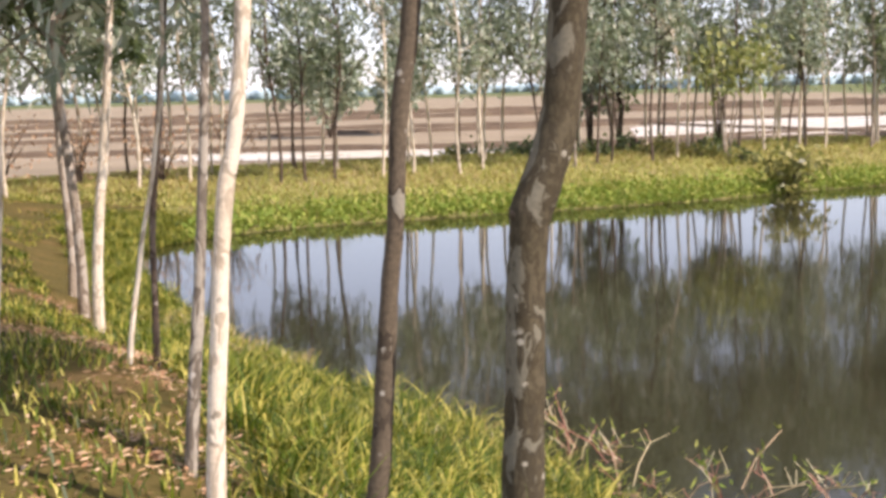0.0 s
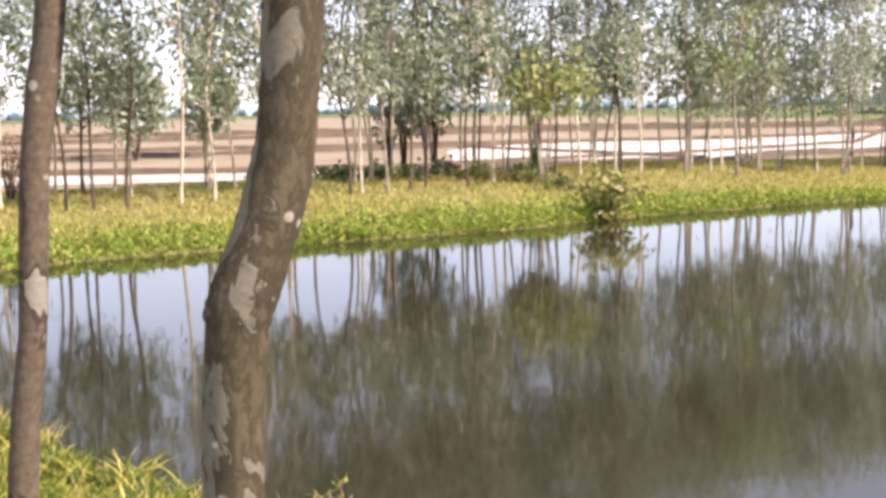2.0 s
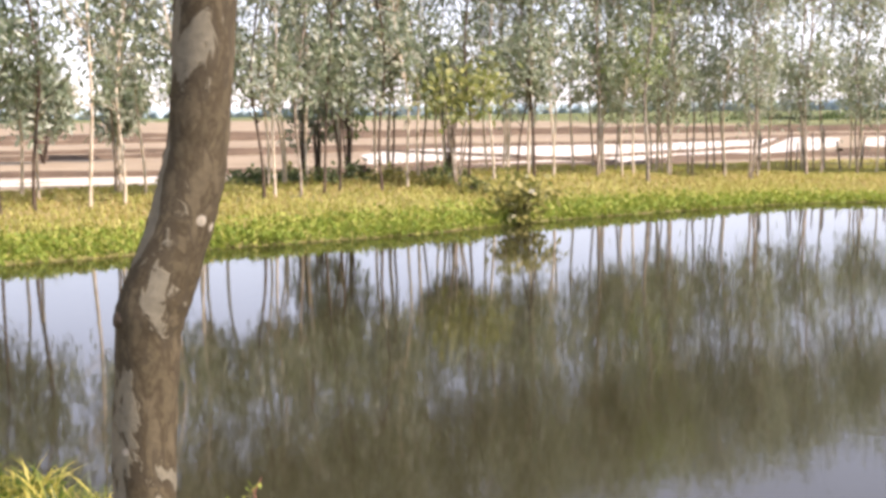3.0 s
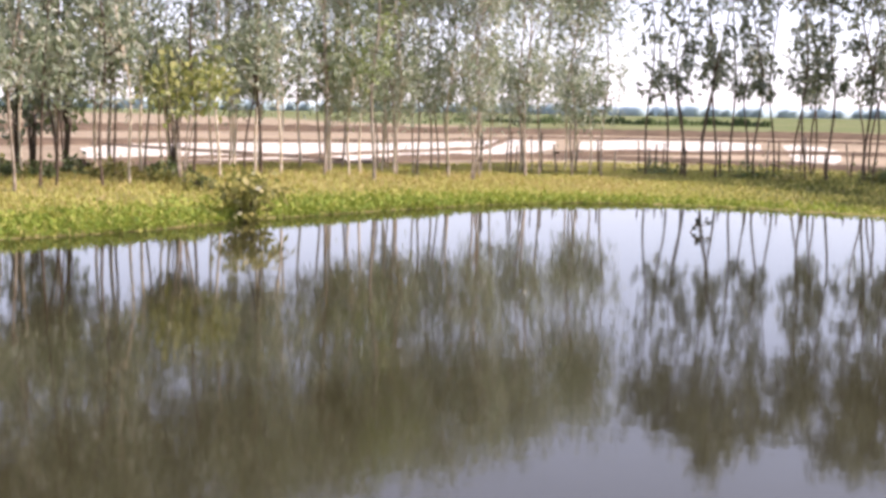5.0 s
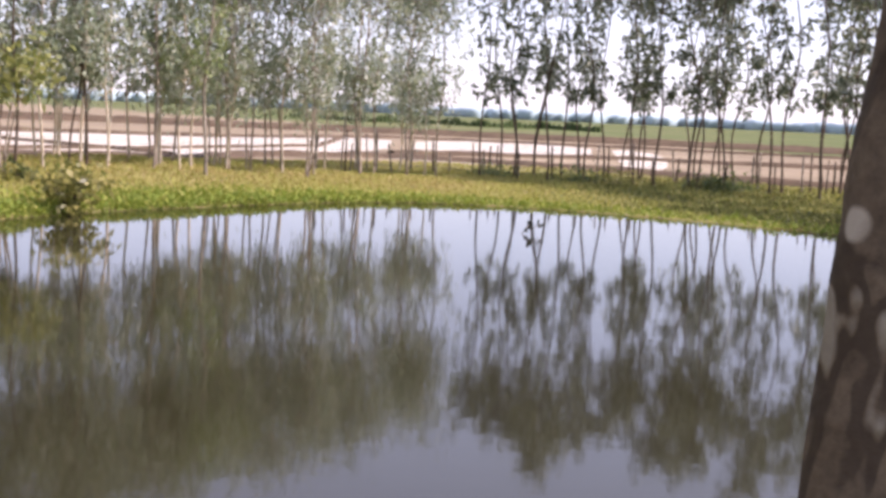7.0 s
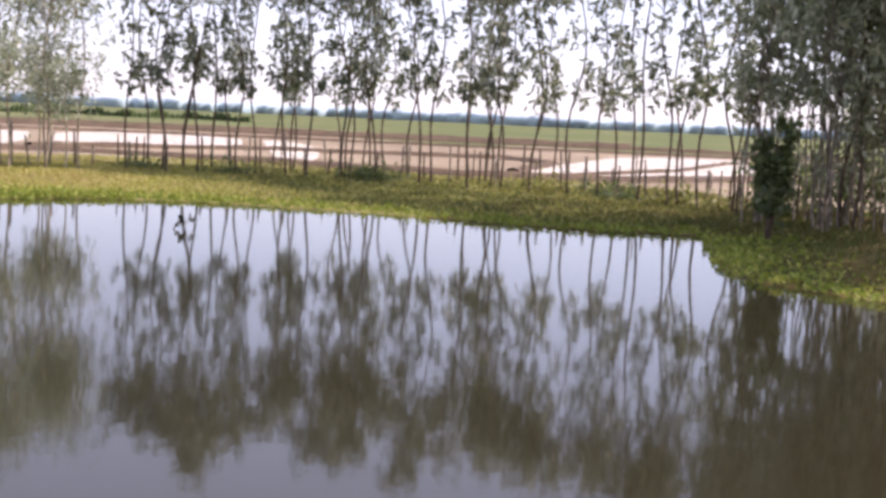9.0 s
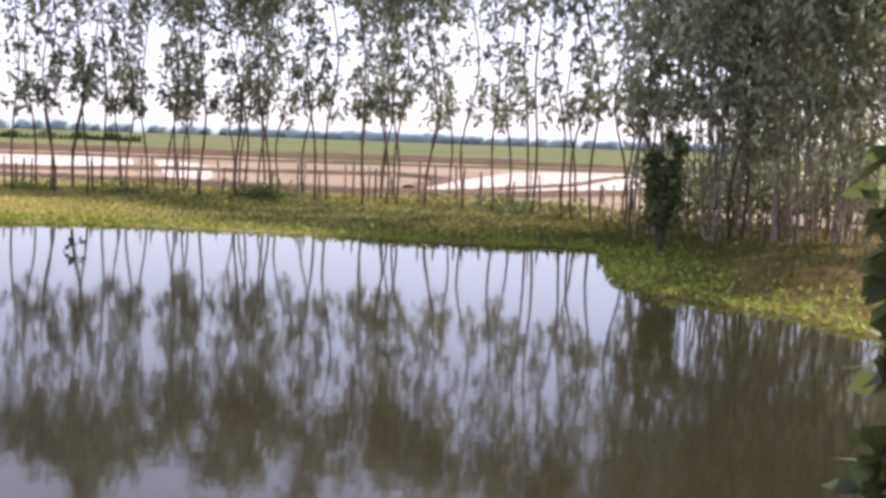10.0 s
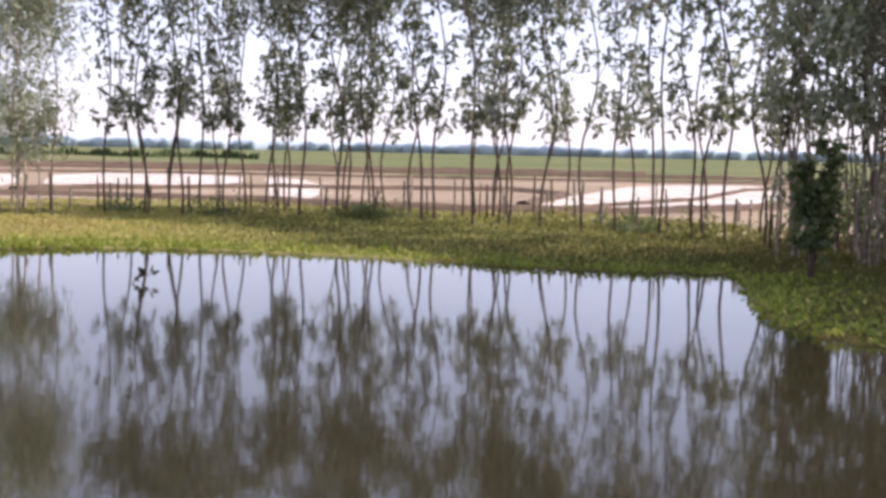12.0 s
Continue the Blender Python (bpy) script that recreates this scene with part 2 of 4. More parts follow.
def tube(points, radii, sides=8, twist=0.0, wob=0.0, rng=None):
    """Vertices and faces of a tapered tube along points."""
    pts = [Vector(p) for p in points]
    verts, faces = [], []
    ref = Vector((0.3, 1, 0.1))
    for i, p in enumerate(pts):
        d = (pts[min(i + 1, len(pts) - 1)] - pts[max(i - 1, 0)]).normalized()
        u = d.cross(ref).normalized()
        w = d.cross(u)
        for k in range(sides):
            an = 2 * math.pi * k / sides + twist * i
            r = radii[i] * (1 + (wob * (rng.random() - 0.5) if rng else 0))
            verts.append(tuple(p + (u * math.cos(an) + w * math.sin(an)) * r))
    for i in range(len(pts) - 1):
        for k in range(sides):
            a0, a1 = i * sides + k, i * sides + (k + 1) % sides
            faces.append((a0, a1, a1 + sides, a0 + sides))
    n = len(verts)
    verts.append(tuple(pts[-1]))
    for k in range(sides):
        faces.append((n - sides + k, n - sides + (k + 1) % sides, n))
    return verts, faces


def join(lists):
    verts, faces = [], []
    for v, f in lists:
        o = len(verts)
        verts += v
        faces += [tuple(i + o for i in q) for q in f]
    return verts, faces


def leaves(rng, centres, length, width, droop=0.5, fold=0.0):
    """Kite-shaped leaves at centres (n, 3). Returns vertices and quads."""
    n = len(centres)
    d = rng.normal(size=(n, 3))
    d[:, 2] -= droop * 1.6
    d /= np.linalg.norm(d, axis=1, keepdims=True)
    s = np.cross(d, rng.normal(size=(n, 3)))
    s /= np.linalg.norm(s, axis=1, keepdims=True) + 1e-9
    ln = length * rng.uniform(0.6, 1.35, (n, 1))
    wd = width * rng.uniform(0.7, 1.3, (n, 1))
    v = np.stack([centres, centres + d * ln * 0.45 + s * wd / 2, centres + d * ln, centres + d * ln * 0.45 - s * wd / 2], 1).reshape(-1, 3)
    return v, np.arange(4 * n).reshape(n, 4)


def blades(rng, base, height, width, lean):
    """Grass blades, each a bent strip with a pointed tip."""
    n = len(base)
    h = height * rng.uniform(0.55, 1.3, (n, 1))  # height may be one number or a column
    an = rng.uniform(0, 2 * np.pi, n)
    side = np.stack([np.cos(an), np.sin(an), 0 * an], 1) * (width / 2)
    bend = np.stack([-np.sin(an), np.cos(an), 0 * an], 1) * lean * rng.uniform(0.2, 1.5, (n, 1)) * h
    up = np.array([0, 0, 1.0])
    m = base + up * h * 0.6 + bend * 0.35
    v = np.stack([base - side, base + side, m + side * 0.8, m - side * 0.8, base + up * h * 0.95 + bend], 1).reshape(-1, 3)
    k = np.arange(n)[:, None] * 5
    faces = (k + [0, 1, 2, 3]).tolist() + (k + [3, 2, 4]).tolist()
    return v, faces


def arched_blades(rng, base, height, width, lean):
    """Long grass blades that arch over: three pieces each."""
    n = len(base)
    h = height * rng.uniform(0.5, 1.35, (n, 1))
    an = rng.uniform(0, 2 * np.pi, n)
    side = np.stack([np.cos(an), np.sin(an), 0 * an], 1) * (width / 2) * rng.uniform(0.6, 1.4, (n, 1))
    bend = np.stack([-np.sin(an), np.cos(an), 0 * an], 1) * lean * rng.uniform(0.15, 1.4, (n, 1)) * h
    sag = rng.uniform(0.0, 0.5, (n, 1)) * h
    rows = []
    for k, w in ((0.0, 0.8), (0.4, 1.0), (0.75, 0.7)):
        c = base + bend * k * k + np.array([0, 0, 1.0]) * (h * k - sag * k ** 3)
        rows += [c - side * w, c + side * w]
    rows.append(base + bend + np.array([0, 0, 1.0]) * (h - sag))
    v = np.stack(rows, 1).reshape(-1, 3)
    k = np.arange(n)[:, None] * 7
    faces = (k + [0, 1, 3, 2]).tolist() + (k + [2, 3, 5, 4]).tolist() + (k + [4, 5, 6]).tolist()
    return v, faces


# ------------------------------------------------------------------ the plan
# waterline of the pond: far bank, eastern bank, spit, near bank, western bank
SHORE = [(-0.91, 21.7), (0.81, 22.1), (3.3, 22.9), (5.2, 23.3), (6.6, 23.6), (7.9, 24.1), (9.2, 24.7), (10.7, 25.5), (12.4, 26.0), (14.1, 26.5), (15.9, 26.9),
         (17.8, 27.2), (19.6, 27.1), (20.8, 26.4), (22.1, 25.5), (23.0, 24.2), (23.6, 22.8), (24.2, 21.4), (24.7, 20.0), (24.8, 18.3), (25.0, 17.1), (25.4, 15.7),
         (25.8, 14.5), (26.8, 13.5), (27.3, 12.9), (27.2, 12.7), (24.1, 11.1), (21.2, 9.6), (20.0, 8.6), (19.7, 7.8), (19.5, 7.0), (19.3, 6.2), (18.6, 5.4),
         (17.0, 3.4), (14.5, 1.2), (9.0, 0.0), (5.0, 0.9), (2.9, 1.9), (1.8, 3.0), (1.20, 4.0), (1.05, 4.8), (0.92, 5.6), (0.72, 6.3), (0.42, 7.0),
         (0.02, 7.8), (-0.48, 8.8), (-1.15, 10.1), (-1.85, 12.0), (-2.6, 14.5), (-3.3, 17.3), (-3.3, 19.5)]


def smooth_loop(pts, rounds=2):
    for _ in range(rounds):
        out = []
        for i, p in enumerate(pts):
            q = pts[(i + 1) % len(pts)]
            out += [(p[0] * 0.75 + q[0] * 0.25, p[1] * 0.75 + q[1] * 0.25), (p[0] * 0.25 + q[0] * 0.75, p[1] * 0.25 + q[1] * 0.75)]
        pts = out
    return pts


LOOP = np.array(smooth_loop(SHORE))


def shore_distance(x, y):
    """Distance from the waterline, positive on land."""
    x, y = np.asarray(x, float), np.asarray(y, float)
    best = np.full(x.shape, 1e9)
    inside = np.zeros(x.shape, bool)
    for (ax, ay), (bx, by) in zip(LOOP, np.roll(LOOP, -1, 0)):
        ex, ey = bx - ax, by - ay
        k = np.clip(((x - ax) * ex + (y - ay) * ey) / (ex * ex + ey * ey), 0, 1)
        best = np.minimum(best, (x - ax - k * ex) ** 2 + (y - ay - k * ey) ** 2)
        if ay != by:
            inside ^= ((ay > y) != (by > y)) & (x < ax + (y - ay) / (by - ay) * ex)
    return np.where(inside, -1, 1) * np.sqrt(best)


def step(v, a, b):
    k = np.clip((v - a) / (b - a), 0, 1)
    return k * k * (3 - 2 * k)


TOPS = np.array([(0, 0, 1.0), (-1.5, 4, 1.0), (-3, 9, 0.85), (-6, 14, 0.8), (-3, 27, 0.7), (8, 31, 0.72), (15, 33, 0.72), (20, 35, 0.52), (25, 36, 0.34), (32, 32, 0.3),
                 (26, 27, 0.32), (34, 24, 0.3), (30, 20, 0.32), (32, 16, 0.34), (29, 9.5, 0.38), (22, 1, 0.5), (10, -3, 0.95)])
FIELD = 0.3


def bank_width(x, y):
    """How far inland the bank goes on rising."""
    far = step(y + 0.35 * x, 14, 22)
    b = np.degrees(np.arctan2(x, y))
    return 2.9 + 3.9 * far + np.interp(b, [20, 27, 31, 36, 48, 56, 63, 69, 75], [0, 2.0, 5.0, 8.5, 11.0, 10.5, 6.5, 1.0, 0])


def height(x, y, d=None):
    """Ground height."""
    x, y = np.asarray(x, float), np.asarray(y, float)
    d = shore_distance(x, y) if d is None else d
    w = [1 / ((x - a) ** 2 + (y - b) ** 2 + 1.0) ** 1.5 for a, b, _ in TOPS]
    top = sum(k * c for k, (_, _, c) in zip(w, TOPS)) / sum(w)
    wide = bank_width(x, y)
    k = np.clip(d / wide, 0, 1)
    gentle = step(wide, 3.0, 6.0)
    z = top * (0.05 + 0.95 * (gentle * (1 - (1 - k) ** 1.25) + (1 - gentle) * (k * k * (3 - 2 * k))))
    near = 1 - step(y - 0.2 * x, 10, 16)
    far = step(d - wide, 1.0, 3.5) * (1 - near * (1 - step(d, 18, 24)) * (1 - step(x, 20, 30)))
    z = z * (1 - far) + FIELD * far
    lump = (np.sin(x * 2.1 + 1.3 * np.sin(y * 1.7)) * np.cos(y * 1.9) + 0.6 * np.sin(x * 5.3 + y * 4.1)) * 0.022
    z = z + lump * (1 - far) * step(d, 0.1, 1.0) * (1 - 0.5 * gentle)
    return np.where(d < 0, -0.02 - 0.7 * step(-d, 0, 2.0) + 0.05 * step(d, -0.2, 0), z)


def axis(lo, hi, cell, reach):
    mid = np.arange(lo, hi + 1e-6, cell)
    grow, out = cell, []
    v = 0.0
    while v < reach:
        grow *= 1.22
        v += grow
        out.append(v)
    out = np.array(out)
    return np.concatenate([lo - out[::-1], mid, hi + out])


def make_ground():
    xs, ys = axis(-14, 40, 0.3, 2600), axis(-10, 45, 0.3, 2600)
    gx, gy = np.meshgrid(xs, ys)
    d = shore_distance(gx, gy)
    gz = height(gx, gy, d)
    nx, ny = len(xs), len(ys)
    v = np.stack([gx, gy, gz], -1).reshape(-1, 3)
    i = np.arange(nx * ny).reshape(ny, nx)
    f = np.stack([i[:-1, :-1], i[:-1, 1:], i[1:, 1:], i[1:, :-1]], -1).reshape(-1, 4)
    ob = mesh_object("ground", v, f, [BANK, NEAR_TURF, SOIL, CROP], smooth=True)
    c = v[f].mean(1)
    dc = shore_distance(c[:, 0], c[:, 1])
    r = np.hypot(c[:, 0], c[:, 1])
    # the shade-darkened turf also covers the western bank beneath its trees
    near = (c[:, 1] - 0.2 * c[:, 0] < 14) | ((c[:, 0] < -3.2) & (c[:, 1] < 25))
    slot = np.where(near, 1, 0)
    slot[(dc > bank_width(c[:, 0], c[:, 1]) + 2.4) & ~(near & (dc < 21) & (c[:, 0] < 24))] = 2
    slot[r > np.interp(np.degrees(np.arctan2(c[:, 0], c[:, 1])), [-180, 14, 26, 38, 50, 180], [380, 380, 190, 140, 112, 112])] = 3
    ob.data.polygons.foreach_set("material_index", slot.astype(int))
    tagged(ob, "grassy pond banks and bare brown fields of earth", "ground", kind="structure")


def make_water():
    n = len(LOOP)
    c = LOOP.mean(0)
    out = LOOP + (LOOP - c) / np.linalg.norm(LOOP - c, axis=1, keepdims=True) * 0.5
    bm = bmesh.new()
    bm.faces.new([bm.verts.new((x, y, 0.0)) for x, y in out])
    bmesh.ops.triangulate(bm, faces=bm.faces[:])
    ob = part("water", bm, POND)
    tagged(ob, "still muddy pond water mirroring trees and sky", "pond", kind="structure")


make_ground()
make_water()


# ------------------------------------------------------------------ fields
def make_paddies():
    sheets = [
        [(-6, 40.5), (9.2, 38.4), (9.4, 42.5), (-6, 47)],
        [(11.5, 42.5), (15.6, 43.5), (20.4, 42), (25.2, 46.6), (35.5, 49.8), (56, 78), (36.5, 68), (26, 70), (17, 66)],
        [(36.6, 49.4), (48.6, 49.2), (68, 69), (57.5, 77)],
        [(31.9, 44.6), (34.9, 38.3), (36.2, 39.4), (33.4, 46.0)],
        [(38.2, 36.8), (40, 36), (61, 55), (67, 66), (50, 48.6)],
        [(39.6, 28.5), (56, 33.9), (81, 43.9), (91.7, 37.7), (56, 23.3), (43.3, 24.9)],
        [(43, 119), (46, 126), (52, 111), (51, 105)],
    ]
    for pts in sheets:
        bm = bmesh.new()
        pts = smooth_loop(pts, 1)
        bm.faces.new([bm.verts.new((x, y, FIELD + 0.03)) for x, y in pts])
        bmesh.ops.triangulate(bm, faces=bm.faces[:])
        tagged(part("water", bm, PADDY), "shallow flooded field plot reflecting the pale sky", "flooded field", kind="structure")


def bund(points, tall=0.22, wide=0.45, seed=1):
    rng = np.random.default_rng(seed)
    pts = []
    for (ax, ay), (bx, by) in zip(points, points[1:]):
        n = max(2, int(math.hypot(bx - ax, by - ay) / 1.2))
        pts += [(ax + (bx - ax) * k / n, ay + (by - ay) * k / n) for k in range(n)]
    pts.append(points[-1])
    verts, faces = [], []
    for i, (x, y) in enumerate(pts):
        a, b = pts[max(i - 1, 0)], pts[min(i + 1, len(pts) - 1)]
        dx, dy = b[0] - a[0], b[1] - a[1]
        ln = math.hypot(dx, dy)
        nx, ny = -dy / ln, dx / ln
        j = rng.normal(0, 0.06)
        for off, up in ((-1, -0.05), (-0.5, 0.75), (0, 1), (0.5, 0.75), (1, -0.05)):
            verts.append((x + nx * (off * wide + j), y + ny * (off * wide + j), FIELD + up * tall * rng.uniform(0.8, 1.2)))
    for i in range(len(pts) - 1):
        for k in range(4):
            faces.append((i * 5 + k, i * 5 + k + 1, i * 5 + k + 6, i * 5 + k + 5))
    ob = mesh_object("field_bund", verts, faces, BUND, smooth=True)
    tagged(ob, "low dark earth bund between flooded field plots", "earth bund", "field bunds")


make_paddies()
bund([(-30, 52), (-6, 47.6), (9.6, 43), (11, 42)], seed=1)
bund([(11, 41.8), (14, 42.3), (20.6, 41.2), (25.4, 45.8), (32.6, 46.6), (35.6, 40), (37.2, 35.6), (39.2, 28.2), (43, 24.2), (56, 22.4), (80, 12)], 0.24, 0.8, seed=2)
bund([(-20, 78), (26, 71), (36.5, 69), (57, 79), (69, 70), (80, 57), (96, 42), (130, 20)], seed=3)
bund([(35.8, 50), (49, 48.6), (60, 40), (57, 35), (44, 29)], seed=4)
bund([(42, 26.6), (58, 28.4), (76, 34), (92, 33)], 0.18, 0.35, seed=8)
bund([(-60, 96), (0, 100), (42, 104), (70, 92), (95, 70), (120, 40)], 0.35, 0.6, seed=5)
bund([(-80, 124), (0, 126), (45, 120), (80, 100), (120, 64)], 0.4, 0.8, seed=6)
bund([(-40, 62), (0, 64), (16, 66.5), (26, 71)], seed=7)
bund([(12, 46), (24, 50.5), (36, 57), (48, 73)], 0.16, 0.3, seed=9)
bund([(22, 45), (18, 66)], 0.16, 0.3, seed=13)


def make_treeline():
    rng = np.random.default_rng(4)
    m, nt, b = material("haze_tinted_woods", 1.0, 0.0)
    # aerial haze is put into the pale blue-green colour
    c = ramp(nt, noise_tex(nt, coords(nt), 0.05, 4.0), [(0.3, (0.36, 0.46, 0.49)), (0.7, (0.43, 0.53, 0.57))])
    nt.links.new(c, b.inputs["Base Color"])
    n = 900
    verts, faces = [], []
    tops = np.convolve(rng.uniform(0, 1, n + 12), np.ones(5) / 5, "same")[:n] * 3 + rng.uniform(0, 1.0, n) + 4.5
    for i in range(n):
        an = radians(-75 + 200 * i / (n - 1))
        r = 820 + 40 * math.sin(i * 0.07) + rng.uniform(-8, 8)
        x, y = r * math.sin(an), r * math.cos(an)
        verts += [(x, y, 0), (x * 0.995, y * 0.995, tops[i] * 0.7), (x, y, tops[i])]
    for i in range(n - 1):
        for k in range(2):
            faces.append((i * 3 + k, i * 3 + 3 + k, i * 3 + 4 + k, i * 3 + 1 + k))
    tagged(mesh_object("backdrop", verts, faces, m, smooth=True), "line of distant woods on the horizon, haze put into its blue-green colour", "distant woods", kind="structure")


make_treeline()


def make_hedge():
    rng = np.random.default_rng(5)
    n = 160
    verts, faces = [], []
    for i in range(n):
        an = radians(31 + 14 * i / (n - 1))
        r = 225 + 6 * math.sin(i * 0.11) + rng.uniform(-0.4, 0.4)
        tall = 1.0 + 0.35 * math.sin(i * 0.4) + rng.uniform(-0.25, 0.35)
        for off, up in ((-0.9, -0.1), (-0.7, 0.7), (-0.1, 1.0), (0.7, 0.6), (1.0, -0.1)):
            verts.append(((r + off) * math.sin(an), (r + off) * math.cos(an), FIELD + tall * up * rng.uniform(0.85, 1.15)))
    for i in range(n - 1):
        for k in range(4):
            faces.append((i * 5 + k, i * 5 + 5 + k, i * 5 + 6 + k, i * 5 + 1 + k))
    tagged(mesh_object("hedge", verts, faces, ground_material("hedge_leaves", [(0.3, (0.02, 0.035, 0.012)), (0.6, (0.045, 0.065, 0.022)), (0.8, (0.07, 0.085, 0.03))], 0.5, 4.0, (0.05, 0.065, 0.025))), "low dark green hedge across the far field", "hedge")


make_hedge()


# ------------------------------------------------------------------ trees
def ground_z(x, y):
    return float(height(np.array([x]), np.array([y]))[0])


def crown_points(rng, path, low, top, reach, count, clump, airy=0.0, bare=0.45, loose=1.0):
    """Limbs and leaf places along a stem."""
    limbs, spots = [], []
    zs = np.array([p[2] for p in path])
    n = max(6, int(count / clump))
    for i in range(n):
        hang = rng.random() < airy
        z = low + (top - low) * (rng.uniform(0, bare * 0.85) if hang else bare + (1 - bare) * rng.beta(1.45, 1.05) if airy else rng.beta(1.3, 1.0))
        x = np.interp(z, zs, [p[0] for p in path])
        y = np.interp(z, zs, [p[1] for p in path])
        an = rng.uniform(0, 2 * math.pi)
        k = (z - low) / (top - low)
        out = reach * (0.45 + 0.75 * math.sin(math.pi * min(1, 0.2 + 0.75 * k))) * rng.uniform(0.3, 0.6 if hang else 1.0)
        tip = (x + math.cos(an) * out, y + math.sin(an) * out, z + out * rng.uniform(0.3, 1.5))
        if i % 3 == 0:
            mid = (x * 0.5 + tip[0] * 0.5, y * 0.5 + tip[1] * 0.5, z * 0.6 + tip[2] * 0.4)
            limbs.append(tube([(x, y, z - 0.05), mid, tip], [0.016, 0.011, 0.004], 4))
        size = rng.uniform(0.06, 0.15) * loose * (0.75 if hang else 0.8 + 0.5 * k)
        spots.append(rng.normal(size=(clump, 3)) * [size, size, size * (1.1 if loose == 1 else 1.7)] + tip)
        if rng.random() < 0.5:
            f = rng.uniform(0.4, 0.8)
            spots.append(rng.normal(size=(clump // 2, 3)) * size * 0.6 + [x + (tip[0] - x) * f, y + (tip[1] - y) * f, z + (tip[2] - z) * f])
    return limbs, np.concatenate(spots)


def slim_tree(seed, tall, radius, low, reach, count, bark, leaf, lean=(0, 0), wave=0.12, length=0.2, width=0.066, clump=11, label="", stems=1, airy=0.3, bare=0.45, loose=1.5):
    rng = np.random.default_rng(seed)
    root = new("eucalyptus_tree")
    geo, cloud = [], []
    for s in range(stems):
        ox, oy = (0, 0) if s == 0 else rng.uniform(-0.5, 0.5, 2)
        n = 14
        px, py = rng.uniform(0, 6, 2)
        path = []
        for i in range(n):
            k = i / (n - 1)
            w = wave * min(1, k * 3)
            path.append((ox * 0.8 + lean[0] * k * k + ox * 0.8 * k + w * math.sin(px + k * 9), oy * 0.8 + lean[1] * k * k + oy * 0.8 * k + w * math.cos(py + k * 8), -0.1 + (tall + 0.1) * k))
        radii = [radius * (1.25 if i == 0 else 1.0) * (1 - 0.85 * (i / (n - 1)) ** 1.2) + 0.004 for i in range(n)]
        geo.append(tube(path, radii, 7))
        limbs, spots = crown_points(rng, path, low, tall * 0.99, reach, count // stems, clump, airy, bare, loose)
        geo += limbs
        cloud.append(spots)
    v, f = join(geo)
    mesh_object("trunk", v, f, bark, root, smooth=True)
    v, f = leaves(rng, np.concatenate(cloud), length, width, 0.55)
    mesh_object("crown", v, f, leaf, root)
    tagged(root, label or "slender eucalyptus with wavy pale trunk and sparse grey-green crown", "tree", "eucalyptus rows round the pond")
    return root


def offset_row(points, gap, start=0.0, jitter=0.15, seed=0, side=0.3):
    """Places along a line of points, about gap apart."""
    rng = np.random.default_rng(seed)
    out, left = [], start
    for (ax, ay), (bx, by) in zip(points, points[1:]):
        ln = math.hypot(bx - ax, by - ay)
        while left < ln:
            k = left / ln
            out.append((ax + (bx - ax) * k + rng.normal(0, side), ay + (by - ay) * k + rng.normal(0, side)))
            left += gap * rng.uniform(1 - jitter * 3, 1 + jitter * 3)
        left -= ln
    return out


def plant(makers, places, seed, low=0.85, high=1.15):
    rng = np.random.default_rng(seed)
    for i, (x, y) in enumerate(places):
        m = makers[int(rng.integers(len(makers)))]
        s = rng.uniform(low, high)
        copy_thing(m, Matrix.LocRotScale((x, y, ground_z(x, y) - 0.03), Euler((rng.normal(0, 0.03), rng.normal(0, 0.03), rng.uniform(0, 6.28))), (s, s, s * rng.uniform(0.92, 1.08))))


def drop(makers):
    """The patterns are first copies themselves: take them out again."""
    for m in makers:
        for o in (*m.children_recursive, m):
            bpy.data.objects.remove(o)


PALE_LABEL = "slender pale-barked eucalyptus with sparse grey-green crown on the bank"
DARK_LABEL = "slender dark-stemmed eucalyptus with wavy trunk and sparse crown"
far_pale = [slim_tree(10 + i, 7.5, 0.031, 1.8, 1.2, 1400, BARK_PALE if i else BARK_FAR, LEAF_SUNLIT, wave=0.12, airy=0.25, bare=0.37, label=PALE_LABEL) for i in range(4)]
far_grey = [slim_tree(20 + i, 7.6, 0.03, 1.7, 1.2, 1450, BARK_BROWN if i % 2 else BARK_PALE, LEAF_EUC if i == 3 else LEAF_SUNLIT, wave=0.14, airy=0.25, bare=0.37, label=PALE_LABEL) for i in range(4)]
corner_pale = [slim_tree(110 + i, 7.4, 0.029, 1.6, 1.15, 1200, BARK_PALE if i % 2 else BARK_FAR, LEAF_SUNLIT, wave=0.13, bare=0.4, label=PALE_LABEL) for i in range(5)]
east = [slim_tree(30 + i, 8.4, 0.034, 2.5, 0.9, 640, BARK_BROWN, LEAF_TUFT, wave=0.2, label=DARK_LABEL, length=0.25, width=0.105, clump=13, airy=0.25, bare=0.5, loose=0.95) for i in range(6)]
dense = [slim_tree(40 + i, 7.4, 0.025, 0.9, 1.25, 1700, BARK_FAR if i == 1 else BARK_GREY, LEAF_GROVE, wave=0.15, clump=24, length=0.24, width=0.09, airy=0.0, label="crowded eucalyptus stems with dense dark grey-green leaves", stems=6) for i in range(3)]
west = [slim_tree(60 + i, 7.2, 0.045, 2.3, 1.6, 5200, BARK_FAR if i else BARK_PALE, LEAF_DARK if i == 1 else LEAF_EUC, wave=0.12, label="pale eucalyptus with drooping leaves on the shaded western bank", airy=0.0, loose=1.0, clump=18, length=0.26, width=0.075) for i in range(3)]
